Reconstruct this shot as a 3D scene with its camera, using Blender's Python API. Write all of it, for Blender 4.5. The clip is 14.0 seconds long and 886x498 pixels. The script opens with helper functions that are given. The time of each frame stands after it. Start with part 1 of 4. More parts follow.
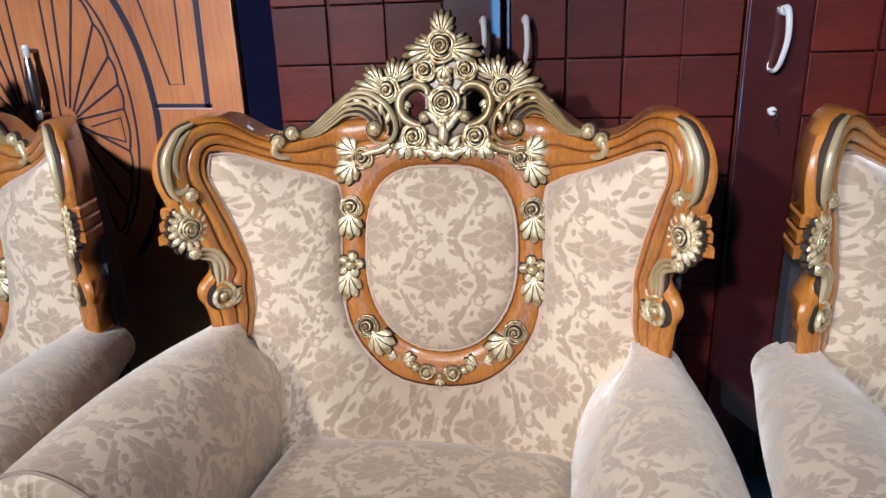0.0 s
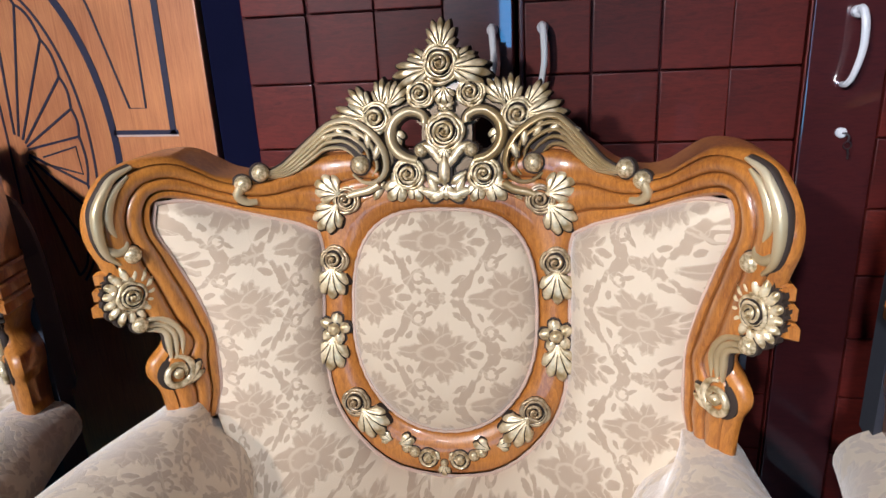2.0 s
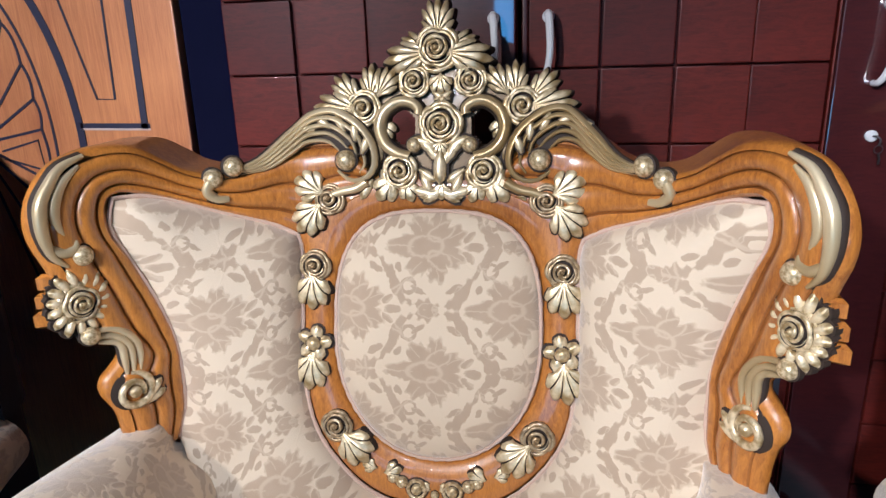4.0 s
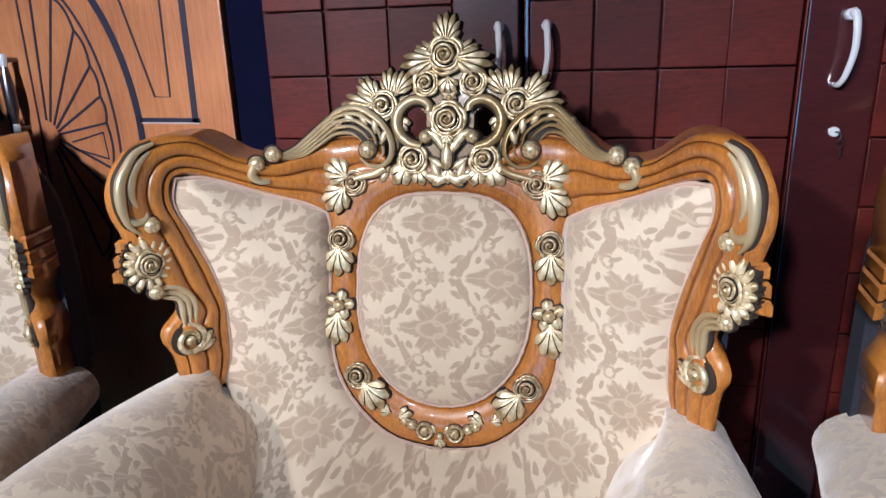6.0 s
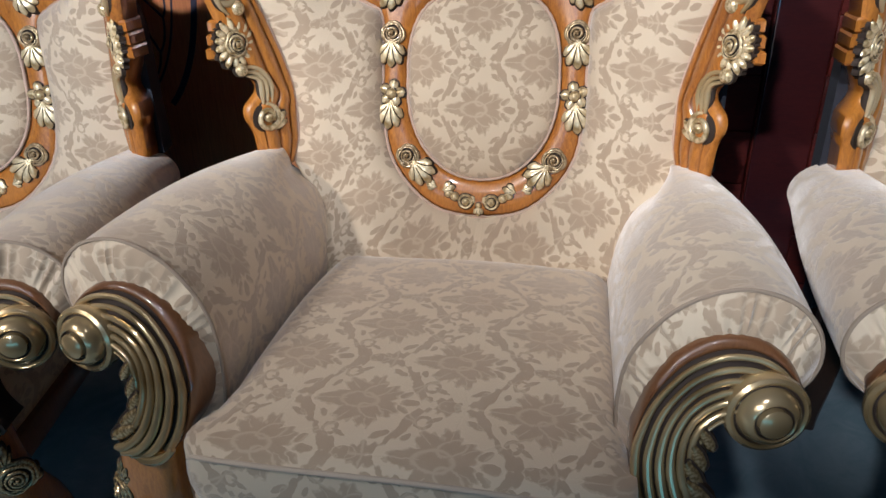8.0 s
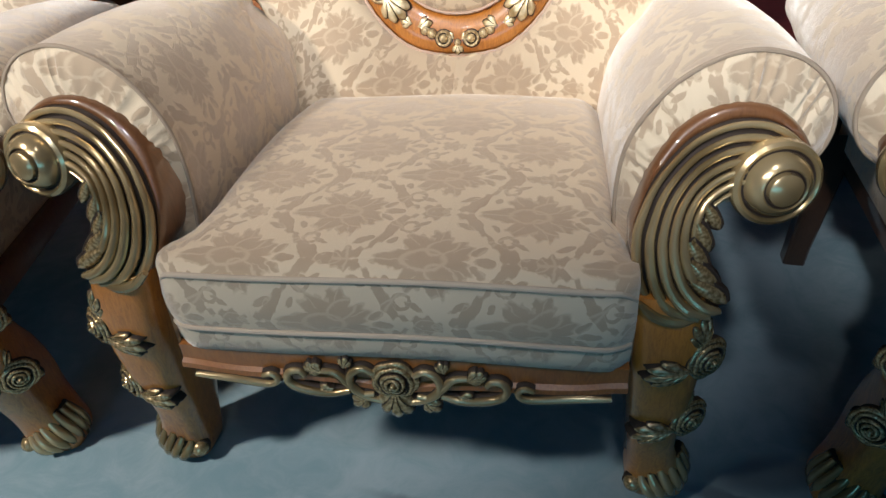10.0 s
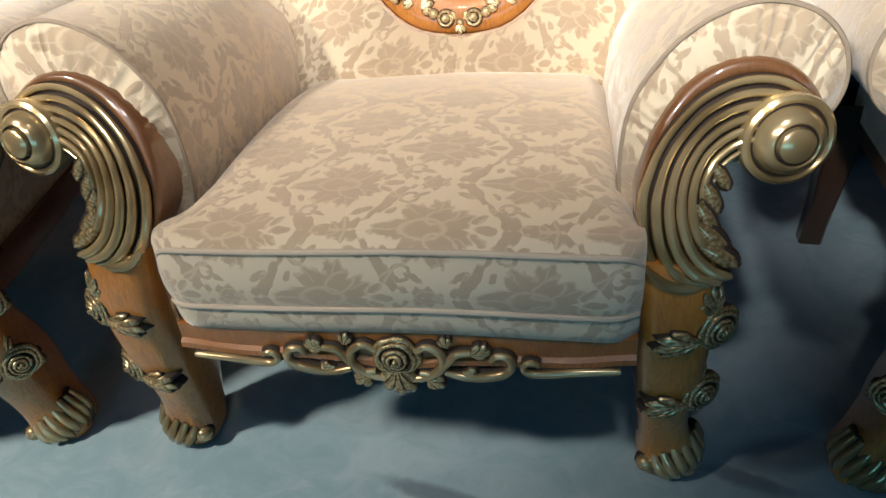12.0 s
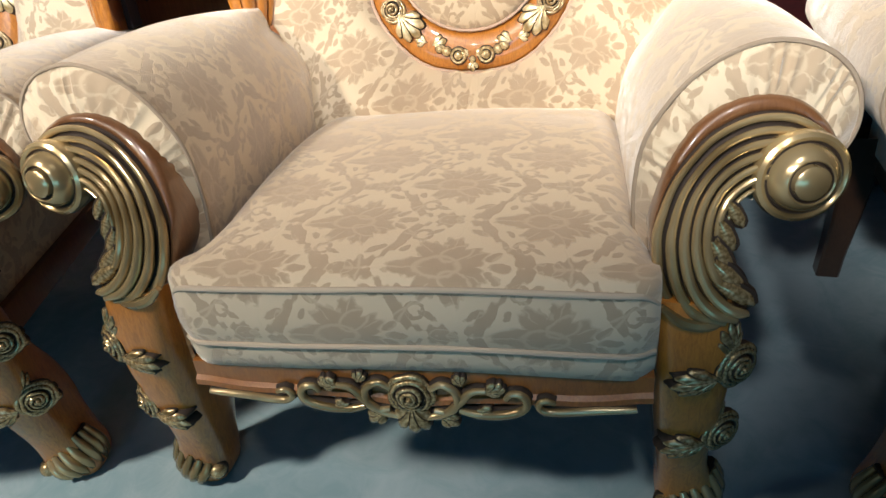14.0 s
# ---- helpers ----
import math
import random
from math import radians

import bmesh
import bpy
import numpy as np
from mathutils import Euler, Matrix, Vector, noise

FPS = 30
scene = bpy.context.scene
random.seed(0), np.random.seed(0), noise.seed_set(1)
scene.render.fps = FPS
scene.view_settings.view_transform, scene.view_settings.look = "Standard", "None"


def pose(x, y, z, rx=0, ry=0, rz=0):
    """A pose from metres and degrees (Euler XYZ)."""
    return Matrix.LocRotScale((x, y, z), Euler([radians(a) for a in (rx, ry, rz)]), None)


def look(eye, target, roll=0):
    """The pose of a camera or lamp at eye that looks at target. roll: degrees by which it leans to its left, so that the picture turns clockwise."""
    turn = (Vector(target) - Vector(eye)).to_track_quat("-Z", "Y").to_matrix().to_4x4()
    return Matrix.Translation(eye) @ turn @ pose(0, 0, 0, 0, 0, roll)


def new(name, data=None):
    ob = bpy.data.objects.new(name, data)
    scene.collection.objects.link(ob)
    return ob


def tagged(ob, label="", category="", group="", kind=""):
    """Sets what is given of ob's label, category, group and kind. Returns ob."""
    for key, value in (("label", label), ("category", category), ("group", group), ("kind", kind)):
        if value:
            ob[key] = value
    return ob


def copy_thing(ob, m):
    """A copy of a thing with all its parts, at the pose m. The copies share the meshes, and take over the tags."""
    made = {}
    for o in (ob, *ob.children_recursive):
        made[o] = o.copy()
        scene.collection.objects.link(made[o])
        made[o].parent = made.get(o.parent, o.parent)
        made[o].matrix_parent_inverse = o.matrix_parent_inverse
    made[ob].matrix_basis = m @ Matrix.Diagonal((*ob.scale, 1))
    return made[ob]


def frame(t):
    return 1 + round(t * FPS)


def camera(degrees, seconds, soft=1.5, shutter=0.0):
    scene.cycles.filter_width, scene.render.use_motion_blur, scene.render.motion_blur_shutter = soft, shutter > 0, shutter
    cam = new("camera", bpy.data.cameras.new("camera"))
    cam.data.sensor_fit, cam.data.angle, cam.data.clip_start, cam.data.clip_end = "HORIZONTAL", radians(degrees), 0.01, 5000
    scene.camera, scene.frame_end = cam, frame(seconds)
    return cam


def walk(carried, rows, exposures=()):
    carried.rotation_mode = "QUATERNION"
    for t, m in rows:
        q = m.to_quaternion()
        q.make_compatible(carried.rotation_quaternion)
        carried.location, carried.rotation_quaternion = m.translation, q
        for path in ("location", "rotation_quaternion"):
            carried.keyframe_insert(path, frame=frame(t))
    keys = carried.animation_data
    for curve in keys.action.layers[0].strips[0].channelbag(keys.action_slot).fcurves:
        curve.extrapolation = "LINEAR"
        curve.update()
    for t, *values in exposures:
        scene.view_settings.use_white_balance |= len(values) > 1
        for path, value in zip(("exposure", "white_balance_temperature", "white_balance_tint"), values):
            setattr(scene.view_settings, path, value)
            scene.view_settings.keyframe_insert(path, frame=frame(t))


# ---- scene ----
cam = camera(67.2, 14.0, soft=1.5)
PATH = [
    (0, (0.238, 0.238, 1.194), (-0.105, 2.107, 0.57), -2.0),
    (0.5, (0.233, 0.278, 1.199), (-0.118, 2.14, 0.558), -2.8),
    (1, (0.218, 0.351, 1.208), (-0.137, 2.207, 0.554), -2.8),
    (1.5, (0.215, 0.441, 1.22), (-0.17, 2.29, 0.563), -3.5),
    (2, (0.206, 0.502, 1.214), (-0.166, 2.366, 0.592), -3.0),
    (2.5, (0.183, 0.562, 1.187), (-0.149, 2.442, 0.591), -2.0),
    (3, (0.172, 0.6, 1.174), (-0.174, 2.483, 0.593), -2.3),
    (3.2, (0.167, 0.609, 1.172), (-0.159, 2.493, 0.585), -1.6),
    (5.3, (0.205, 0.556, 1.167), (-0.197, 2.43, 0.595), -2.9),
    (5.5, (0.209, 0.524, 1.168), (-0.224, 2.395, 0.609), -2.2),
    (6, (0.249, 0.439, 1.183), (-0.178, 2.302, 0.593), -1.9),
    (6.5, (0.185, 0.328, 1.157), (-0.209, 2.181, 0.516), -2.0),
    (7, (0.158, 0.242, 1.112), (-0.19, 2.083, 0.411), -2.1),
    (7.5, (0.175, 0.182, 1.074), (-0.196, 1.995, 0.315), -1.2),
    (7.6, (0.197, 0.167, 1.07), (-0.184, 1.972, 0.298), -2.8),
    (8, (0.185, 0.136, 1.035), (-0.173, 1.907, 0.179), -1.5),
    (8.5, (0.177, 0.119, 0.997), (-0.15, 1.861, 0.069), -2.2),
    (9, (0.177, 0.117, 0.941), (-0.142, 1.807, -0.079), -2.9),
    (9.2, (0.169, 0.117, 0.925), (-0.116, 1.791, -0.131), -3.0),
    (11.3, (0.192, 0.116, 0.827), (-0.131, 1.775, -0.242), -4.7),
    (11.5, (0.193, 0.116, 0.827), (-0.137, 1.776, -0.239), -4.9),
    (12, (0.189, 0.117, 0.826), (-0.142, 1.781, -0.234), -5.2),
    (12.5, (0.188, 0.118, 0.823), (-0.154, 1.788, -0.223), -5.9),
    (13, (0.186, 0.118, 0.827), (-0.169, 1.798, -0.199), -5.8),
    (13.5, (0.185, 0.118, 0.833), (-0.186, 1.811, -0.166), -5.9),
    (14, (0.188, 0.12, 0.835), (-0.182, 1.823, -0.146), -5.9),
]
EXPOSURES = [(0, -0.12, 5500, 10), (3.2, -0.14, 5450, 10), (6.3, -0.16, 5300, 10), (7.3, -0.22, 5450, 10), (8, -0.38, 5700, 8), (9, -0.20, 5750, 7), (11.3, 0.54, 6500, 5), (14, 0.48, 6600, 5)]
walk(cam, [(t, look(eye, target, roll)) for t, eye, target, roll in PATH], EXPOSURES)

# ---- light ----
world = bpy.data.worlds.new("world")
scene.world = world
world.use_nodes = True
world.node_tree.nodes["Background"].inputs["Color"].default_value = (0.05, 0.06, 0.1, 1)
world.node_tree.nodes["Background"].inputs["Strength"].default_value = 0.3


def spot(eye, target, watts, colour, cone, size=0.03):
    """A spot lamp at ceiling height, out of view."""
    data = bpy.data.lights.new("spotlight_bulb", "SPOT")
    data.energy, data.color, data.spot_size, data.spot_blend, data.shadow_soft_size = watts, colour, radians(cone), 1.0, size
    ob = new("spotlight_bulb", data)
    ob.matrix_world = look(eye, target)
    return ob


WARM, COOL = (1.0, 0.87, 0.745), (0.99, 0.97, 0.97)
SPOTS = [((-1.60, -2.20, 2.50), (0.08, 1.46, 1.14), 760, 30, WARM), ((-0.66, -2.20, 2.50), (-1.00, 1.40, 1.06), 940, 31, COOL), ((-0.72, -2.25, 2.50), (0.96, 1.38, 0.98), 820, 28, COOL),
         # an added fill from overhead that lifts the seat and the arm tops
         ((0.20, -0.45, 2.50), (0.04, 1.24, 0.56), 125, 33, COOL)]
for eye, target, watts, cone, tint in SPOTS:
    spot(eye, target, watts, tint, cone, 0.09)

FLOOR_SPOT = (-1.90, -0.60, 2.50)
spot(FLOOR_SPOT, (-0.60, 0.60, 0.0), 275, (1.0, 0.89, 0.79), 34, 0.14)

# assumed blue daylight behind the camera, a slit sized for the stile's reflection
day = bpy.data.lights.new("entrance_daylight", "AREA")
day.shape, day.size, day.size_y, day.energy, day.color = "RECTANGLE", 0.15, 1.9, 3.4, (0.16, 0.52, 1.0)
new("entrance_daylight", day).matrix_world = look((-0.29, -2.48, 1.45), (-0.29, 0, 1.45))

# an added low teal fill for the seat front and the floor
low = bpy.data.lights.new("doorway_daylight", "AREA")
low.shape, low.size, low.size_y, low.energy, low.color = "RECTANGLE", 2.6, 0.5, 10, (0.15, 0.60, 0.94)
new("doorway_daylight", low).matrix_world = look((-0.10, -2.48, 0.32), (-0.10, 0, 0.32))


# ---- materials ----
class Ex:
    """A number inside a shader, so that patterns can be written as sums."""

    def __init__(self, tree, socket):
        self.tree, self.socket = tree, socket

    def op(self, kind, *others):
        node = self.tree.nodes.new("ShaderNodeMath")
        node.operation = kind
        for place, value in zip(node.inputs, (self, *others)):
            if isinstance(value, Ex):
                self.tree.links.new(value.socket, place)
            else:
                place.default_value = value
        return Ex(self.tree, node.outputs[0])

    def __add__(self, o): return self.op("ADD", o)
    def __sub__(self, o): return self.op("SUBTRACT", o)
    def __mul__(self, o): return self.op("MULTIPLY", o)
    def abs(self): return self.op("ABSOLUTE")
    def low(self, o): return self.op("MINIMUM", o)
    def high(self, o): return self.op("MAXIMUM", o)

    def wrap(self, period):
        return self.op("WRAP", period / 2, -period / 2)

    def step(self, a, b):
        node = self.tree.nodes.new("ShaderNodeMapRange")
        node.interpolation_type = "SMOOTHSTEP"
        self.tree.links.new(self.socket, node.inputs["Value"])
        node.inputs["From Min"].default_value, node.inputs["From Max"].default_value = a, b
        return Ex(self.tree, node.outputs["Result"])


class Mat:
    def __init__(self, name, colour, rough=0.5, metal=0.0):
        self.m = bpy.data.materials.new(name)
        self.m.use_nodes = True
        self.m.diffuse_color = (*colour, 1)
        self.t = self.m.node_tree
        self.b = self.t.nodes["Principled BSDF"]
        self.put("Base Color", (*colour, 1)), self.put("Roughness", rough), self.put("Metallic", metal)

    def put(self, name, value):
        if isinstance(value, Ex):
            self.t.links.new(value.socket, self.b.inputs[name])
        elif isinstance(value, bpy.types.NodeSocket):
            self.t.links.new(value, self.b.inputs[name])
        else:
            self.b.inputs[name].default_value = value
        return self

    def coords(self, kind="Object", scale=(1, 1, 1)):
        tc = self.t.nodes.new("ShaderNodeTexCoord")
        mp = self.t.nodes.new("ShaderNodeMapping")
        mp.inputs["Scale"].default_value = scale
        self.t.links.new(tc.outputs[kind], mp.inputs["Vector"])
        return mp.outputs["Vector"]

    def noise(self, where, scale, detail=4, rough=0.55, distortion=0.0):
        n = self.t.nodes.new("ShaderNodeTexNoise")
        n.inputs["Scale"].default_value, n.inputs["Detail"].default_value = scale, detail
        n.inputs["Roughness"].default_value, n.inputs["Distortion"].default_value = rough, distortion
        self.t.links.new(where, n.inputs["Vector"])
        return Ex(self.t, n.outputs["Fac"])

    def split(self, where):
        s = self.t.nodes.new("ShaderNodeSeparateXYZ")
        self.t.links.new(where, s.inputs[0])
        return [Ex(self.t, o) for o in s.outputs]

    def mix(self, fac, a, b):
        n = self.t.nodes.new("ShaderNodeMix")
        n.data_type = "RGBA"
        self.t.links.new(fac.socket, n.inputs["Factor"])
        for place, v in ((n.inputs[6], a), (n.inputs[7], b)):
            if isinstance(v, bpy.types.NodeSocket):
                self.t.links.new(v, place)
            else:
                place.default_value = (*v, 1)
        return n.outputs[2]

    def bump(self, height, strength, distance):
        n = self.t.nodes.new("ShaderNodeBump")
        n.inputs["Strength"].default_value, n.inputs["Distance"].default_value = strength, distance
        self.t.links.new(height.socket, n.inputs["Height"])
        self.t.links.new(n.outputs["Normal"], self.b.inputs["Normal"])
        return self


def ellipse(x, y, cx, cy, rx, ry, turn=0.0):
    """Below 0 inside an ellipse that leans by turn degrees; about 1 at twice its size."""
    c, s = math.cos(radians(turn)), math.sin(radians(turn))
    dx, dy = x - cx, y - cy
    a, b = (dx * c + dy * s) * (1 / rx), (dy * c - dx * s) * (1 / ry)
    return (a * a + b * b).op("SQRT") - 1.0


def ring(x, y, cx, cy, r, wide):
    dx, dy = x - cx, y - cy
    return ((dx * dx + dy * dy).op("SQRT") - r).abs() * (1 / wide) - 1.0


def damask_fabric():
    """Cut velvet: ogees of leafy stems laid sideways, with a lobed flower in each and a knot with curls where they meet."""
    m = Mat("damask_velvet", (0.6, 0.5, 0.4), 0.85)
    uv = m.coords("UV")
    x, y, _ = m.split(uv)
    wob = m.noise(uv, 110, 2) - 0.5
    wob2 = m.noise(uv, 42, 2) - 0.5
    wob3 = m.noise(uv, 23, 2) - 0.5
    P, Q = 0.240, 0.180
    a0, q0 = x * -1.0 + wob2 * 0.010 + wob * 0.006, y + wob3 * 0.009 - wob * 0.006
    shapes, veins = [], []
    for k in (0, 1):
        a, l = (a0 + P / 2 * k).wrap(P), (q0 + Q / 2 * k).wrap(Q).abs()
        # the flower: lobed leaves with a long tip, and a few buds behind it
        far, way = (a * a + l * l).op("SQRT"), l.op("ARCTAN2", a)
        reach = (way * 3.5).op("COSINE").abs().op("POWER", 0.7) * 0.017 + (way * 21.0).op("SINE") * 0.0030 + 0.0335
        reach = reach + way.step(0.42, 0.0) * 0.018
        shapes.append((far - reach) * 30.0)
        veins += [ellipse(a, l, 0.010, 0.0, 0.025, 0.014).abs() * 0.55, ((way * 3.5).op("SINE").abs()).high(far * -60.0 + 1.7), ellipse(a, l, -0.012, 0.020, 0.020, 0.011, 150).abs() * 0.6]
        shapes += [ellipse(a, l, -0.062, 0.0, 0.013, 0.0065), ellipse(a, l, -0.054, 0.014, 0.011, 0.005, 140), ellipse(a, l, 0.050, 0.030, 0.008, 0.0045, 120)]
        # where the stems meet: a bud, and curls that spring from it
        r = (q0 + Q / 2 * (k + 1)).wrap(Q).abs()
        shapes += [ellipse(a, r, 0.004, 0.0, 0.016, 0.0095), ring(a, r, 0.034, 0.034, 0.0095, 0.0028), ellipse(a, r, 0.020, 0.028, 0.013, 0.0036, 30), ellipse(a, r, -0.034, 0.030, 0.013, 0.0050, 150)]
    a, l = a0.wrap(P), q0.wrap(Q).abs()
    sway = Q / 4 - 0.0065
    curve = (a * (2 * math.pi / P)).op("COSINE") * (sway * 1.16) + (a * (6 * math.pi / P)).op("COSINE") * (sway * -0.16) + Q / 4
    thick = (a * (4 * math.pi / P)).op("COSINE") * -0.0040 + (a * (10 * math.pi / P) + 0.6).op("SINE") * 0.0056 + (a * (34 * math.pi / P)).op("SINE") * 0.0030 + 0.0074
    shapes.append(((l - curve).abs() - thick) * 60.0)
    total, outline = shapes[0], shapes[0].abs()
    for s in shapes[1:]:
        total, outline = total.low(s), outline.low(s.abs())
    for s in veins:
        outline = outline.low(s)
    body = (total + wob * 0.35).step(0.09, -0.05)
    lines = (outline + wob * 0.08).step(0.02, 0.13)
    motif = body * (lines * 0.42 + 0.58)
    patchy = m.noise(m.coords("Object"), 7, 3)
    nap = m.noise(m.coords("Object"), 26, 3)
    fibre = m.noise(uv, 900, 2)
    ground = m.mix(patchy, (0.615, 0.49, 0.342), (0.68, 0.555, 0.40))
    figure = m.mix(nap, (0.392, 0.286, 0.190), (0.474, 0.358, 0.248))
    m.put("Base Color", m.mix(motif, ground, figure))
    m.put("Roughness", motif * 0.2 + 0.7)
    m.put("Sheen Weight", motif * 0.55 + 0.50), m.put("Sheen Roughness", 0.45), m.put("Sheen Tint", (1.0, 0.93, 0.85, 1))
    m.put("Specular IOR Level", 0.2)
    m.bump(body * -0.6 + lines * 0.25 + fibre * 0.5 + patchy * 1.2, 0.35, 0.002)
    return m.m


def lacquered_wood(name, pale, dark, scale=(6, 6, 1.6), coat=1.0, rough=0.35):
    m = Mat(name, pale, rough)
    where = m.coords("Object", scale)
    grain = m.noise(where, 9, 6, 0.62, 1.4)
    fine = m.noise(where, 60, 3, 0.7, 0.3)
    broad = m.noise(m.coords("Object"), 5, 2)
    fac = (grain * 0.8 + fine * 0.35 + broad * 0.6).step(0.50, 1.15)
    m.put("Base Color", m.mix(fac, dark, pale))
    m.put("Coat Weight", coat), m.put("Coat Roughness", 0.035)
    m.bump(grain * 0.7 + fine * 0.4, 0.12, 0.001)
    return m.m


def gilt_paint(name, dark, pale, metal, rough, coat, relief=0.12):
    m = Mat(name, pale, rough, metal)
    where = m.coords("Object")
    worn, fine = m.noise(where, 2.6 if relief > 0.05 else 9, 4 if relief > 0.05 else 2), m.noise(m.coords("Generated"), 90, 2)
    m.put("Base Color", m.mix(worn.step(0.33, 0.70), dark, pale))
    m.put("Roughness", fine * (0.14 if relief > 0.05 else 0.04) + (rough - 0.07))
    m.put("Coat Weight", coat), m.put("Coat Roughness", 0.10)
    m.bump(worn + fine * 0.3, relief, 0.0006)
    return m.m


def plain(name, a, b, rough, scale=20, metal=0.0, bump=0.1, coat=0.0):
    m = Mat(name, a, rough, metal)
    n = m.noise(m.coords("Object"), scale, 4)
    m.put("Base Color", m.mix(n, a, b))
    m.put("Coat Weight", coat), m.put("Coat Roughness", 0.08)
    m.bump(n, bump, 0.002)
    return m.m


def tint_tiles(material, warm, cool):
    """Lets each panel take the stain a little differently."""
    t = material.node_tree
    info, mix, mul = t.nodes.new("ShaderNodeObjectInfo"), t.nodes.new("ShaderNodeMix"), t.nodes.new("ShaderNodeMix")
    mix.data_type = mul.data_type = "RGBA"
    mul.blend_type = "MULTIPLY"
    mul.inputs["Factor"].default_value = 1.0
    mix.inputs[6].default_value, mix.inputs[7].default_value = (*warm, 1), (*cool, 1)
    t.links.new(info.outputs["Random"], mix.inputs["Factor"])
    base = t.nodes["Principled BSDF"].inputs["Base Color"]
    t.links.new(base.links[0].from_socket, mul.inputs[6])
    t.links.new(mix.outputs[2], mul.inputs[7])
    t.links.new(mul.outputs[2], base)


FABRIC = damask_fabric()
WOOD = lacquered_wood("honey_lacquered_wood", (0.54, 0.205, 0.030), (0.19, 0.054, 0.009), (14, 14, 3))
RIM_WOOD = lacquered_wood("dark_stained_wood", (0.20, 0.085, 0.032), (0.10, 0.04, 0.016), (14, 14, 3))
GLAZE = lacquered_wood("brown_groove_and_apron", (0.36, 0.13, 0.026), (0.17, 0.055, 0.012), (14, 14, 3))
# near-black copy of the wood that holds the rear legs' shade
SHADED_LEG_WOOD = lacquered_wood("shaded_leg_wood", (0.055, 0.026, 0.014), (0.03, 0.014, 0.008), (14, 14, 3), 0.4)
GOLD = gilt_paint("antique_gold_leaf", (0.32, 0.215, 0.085), (0.86, 0.71, 0.45), 0.42, 0.33, 0.4)
AGED = gilt_paint("rubbed_brown_gold", (0.24, 0.155, 0.07), (0.50, 0.37, 0.21), 0.45, 0.30, 0.6)
# darker brown ground between the crest's carvings
UMBER = gilt_paint("dark_umber_ground", (0.10, 0.062, 0.028), (0.26, 0.175, 0.085), 0.3, 0.45, 0.15)
BRONZE = gilt_paint("burnished_gold", (0.27, 0.18, 0.075), (0.66, 0.49, 0.26), 0.60, 0.27, 0.4, 0.02)
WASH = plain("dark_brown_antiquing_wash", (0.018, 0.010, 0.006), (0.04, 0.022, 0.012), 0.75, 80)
CORD = plain("pinkish_braid_cord", (0.60, 0.43, 0.33), (0.45, 0.30, 0.22), 0.85, 400, bump=0.4)
LINING = plain("black_lining_cloth", (0.016, 0.017, 0.024), (0.028, 0.030, 0.042), 0.9, 300)
DOOR_WOOD = lacquered_wood("orange_oak_door", (0.60, 0.235, 0.085), (0.33, 0.10, 0.036), (26, 4, 0.8), 0.5, 0.4)
DOOR_LIP = plain("pale_groove_lip", (0.62, 0.47, 0.40), (0.52, 0.38, 0.31), 0.4, 60)
GROOVE = plain("dark_inlay_groove", (0.010, 0.009, 0.028), (0.018, 0.014, 0.036), 0.6, 60)
NAVY = plain("near_black_navy", (0.002, 0.0025, 0.013), (0.004, 0.004, 0.018), 0.9, 8)
NAVY.node_tree.nodes["Principled BSDF"].inputs["Specular IOR Level"].default_value = 0.08
PANEL = lacquered_wood("maroon_stained_wood", (0.105, 0.014, 0.010), (0.030, 0.0045, 0.0045), (2.5, 4, 14), 0.06, 0.5)
PANEL.node_tree.nodes["Principled BSDF"].inputs["Specular IOR Level"].default_value = 0.25
tint_tiles(PANEL, (1.25, 1.1, 0.9), (0.75, 0.62, 0.65))
GLOSSY_PANEL = lacquered_wood("glossy_maroon_lacquer", (0.070, 0.013, 0.013), (0.026, 0.006, 0.008), (2.5, 4, 14), 1.0, 0.3)
GLOSSY_PANEL.node_tree.nodes["Principled BSDF"].inputs["Coat IOR"].default_value = 2.1
STEEL = plain("brushed_chrome", (0.97, 0.97, 0.98), (0.90, 0.91, 0.93), 0.22, 90, 0.3, 0.05, 0.8)
PEWTER = plain("blackened_pewter", (0.22, 0.2, 0.2), (0.10, 0.09, 0.1), 0.3, 60, 0.9, 0.1)
# unseen ceiling and walls, tinted blue so that their bounce cools the shade
CEILING = plain("blue_bounce_ceiling", (0.40, 0.47, 0.66), (0.44, 0.52, 0.71), 0.9, 12)
PLASTER = plain("blue_bounce_plaster", (0.06, 0.09, 0.20), (0.08, 0.11, 0.23), 0.9, 12)


def carpet():
    m = Mat("blue_tinted_carpet", (0.5, 0.5, 0.5), 0.95)
    where = m.coords("Object")
    big, mid, fine = m.noise(where, 2.2, 4), m.noise(where, 12, 5, 0.65, 1.2), m.noise(where, 420, 2)
    # the blue in the grey pile stands in for daylight in the shade
    pile = m.mix((big * 0.6 + mid * 0.5).step(0.4, 0.7), (0.24, 0.37, 0.425), (0.38, 0.49, 0.545))
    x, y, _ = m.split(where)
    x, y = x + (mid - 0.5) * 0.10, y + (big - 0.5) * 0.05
    # three darker patches near the chairs' front legs
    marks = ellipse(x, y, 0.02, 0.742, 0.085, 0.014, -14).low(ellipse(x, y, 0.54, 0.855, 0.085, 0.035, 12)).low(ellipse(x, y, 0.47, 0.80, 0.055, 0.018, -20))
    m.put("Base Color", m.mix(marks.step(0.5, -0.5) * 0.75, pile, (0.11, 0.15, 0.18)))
    m.bump(fine + mid * 0.6, 0.2, 0.002)
    return m.m


CARPET = carpet()


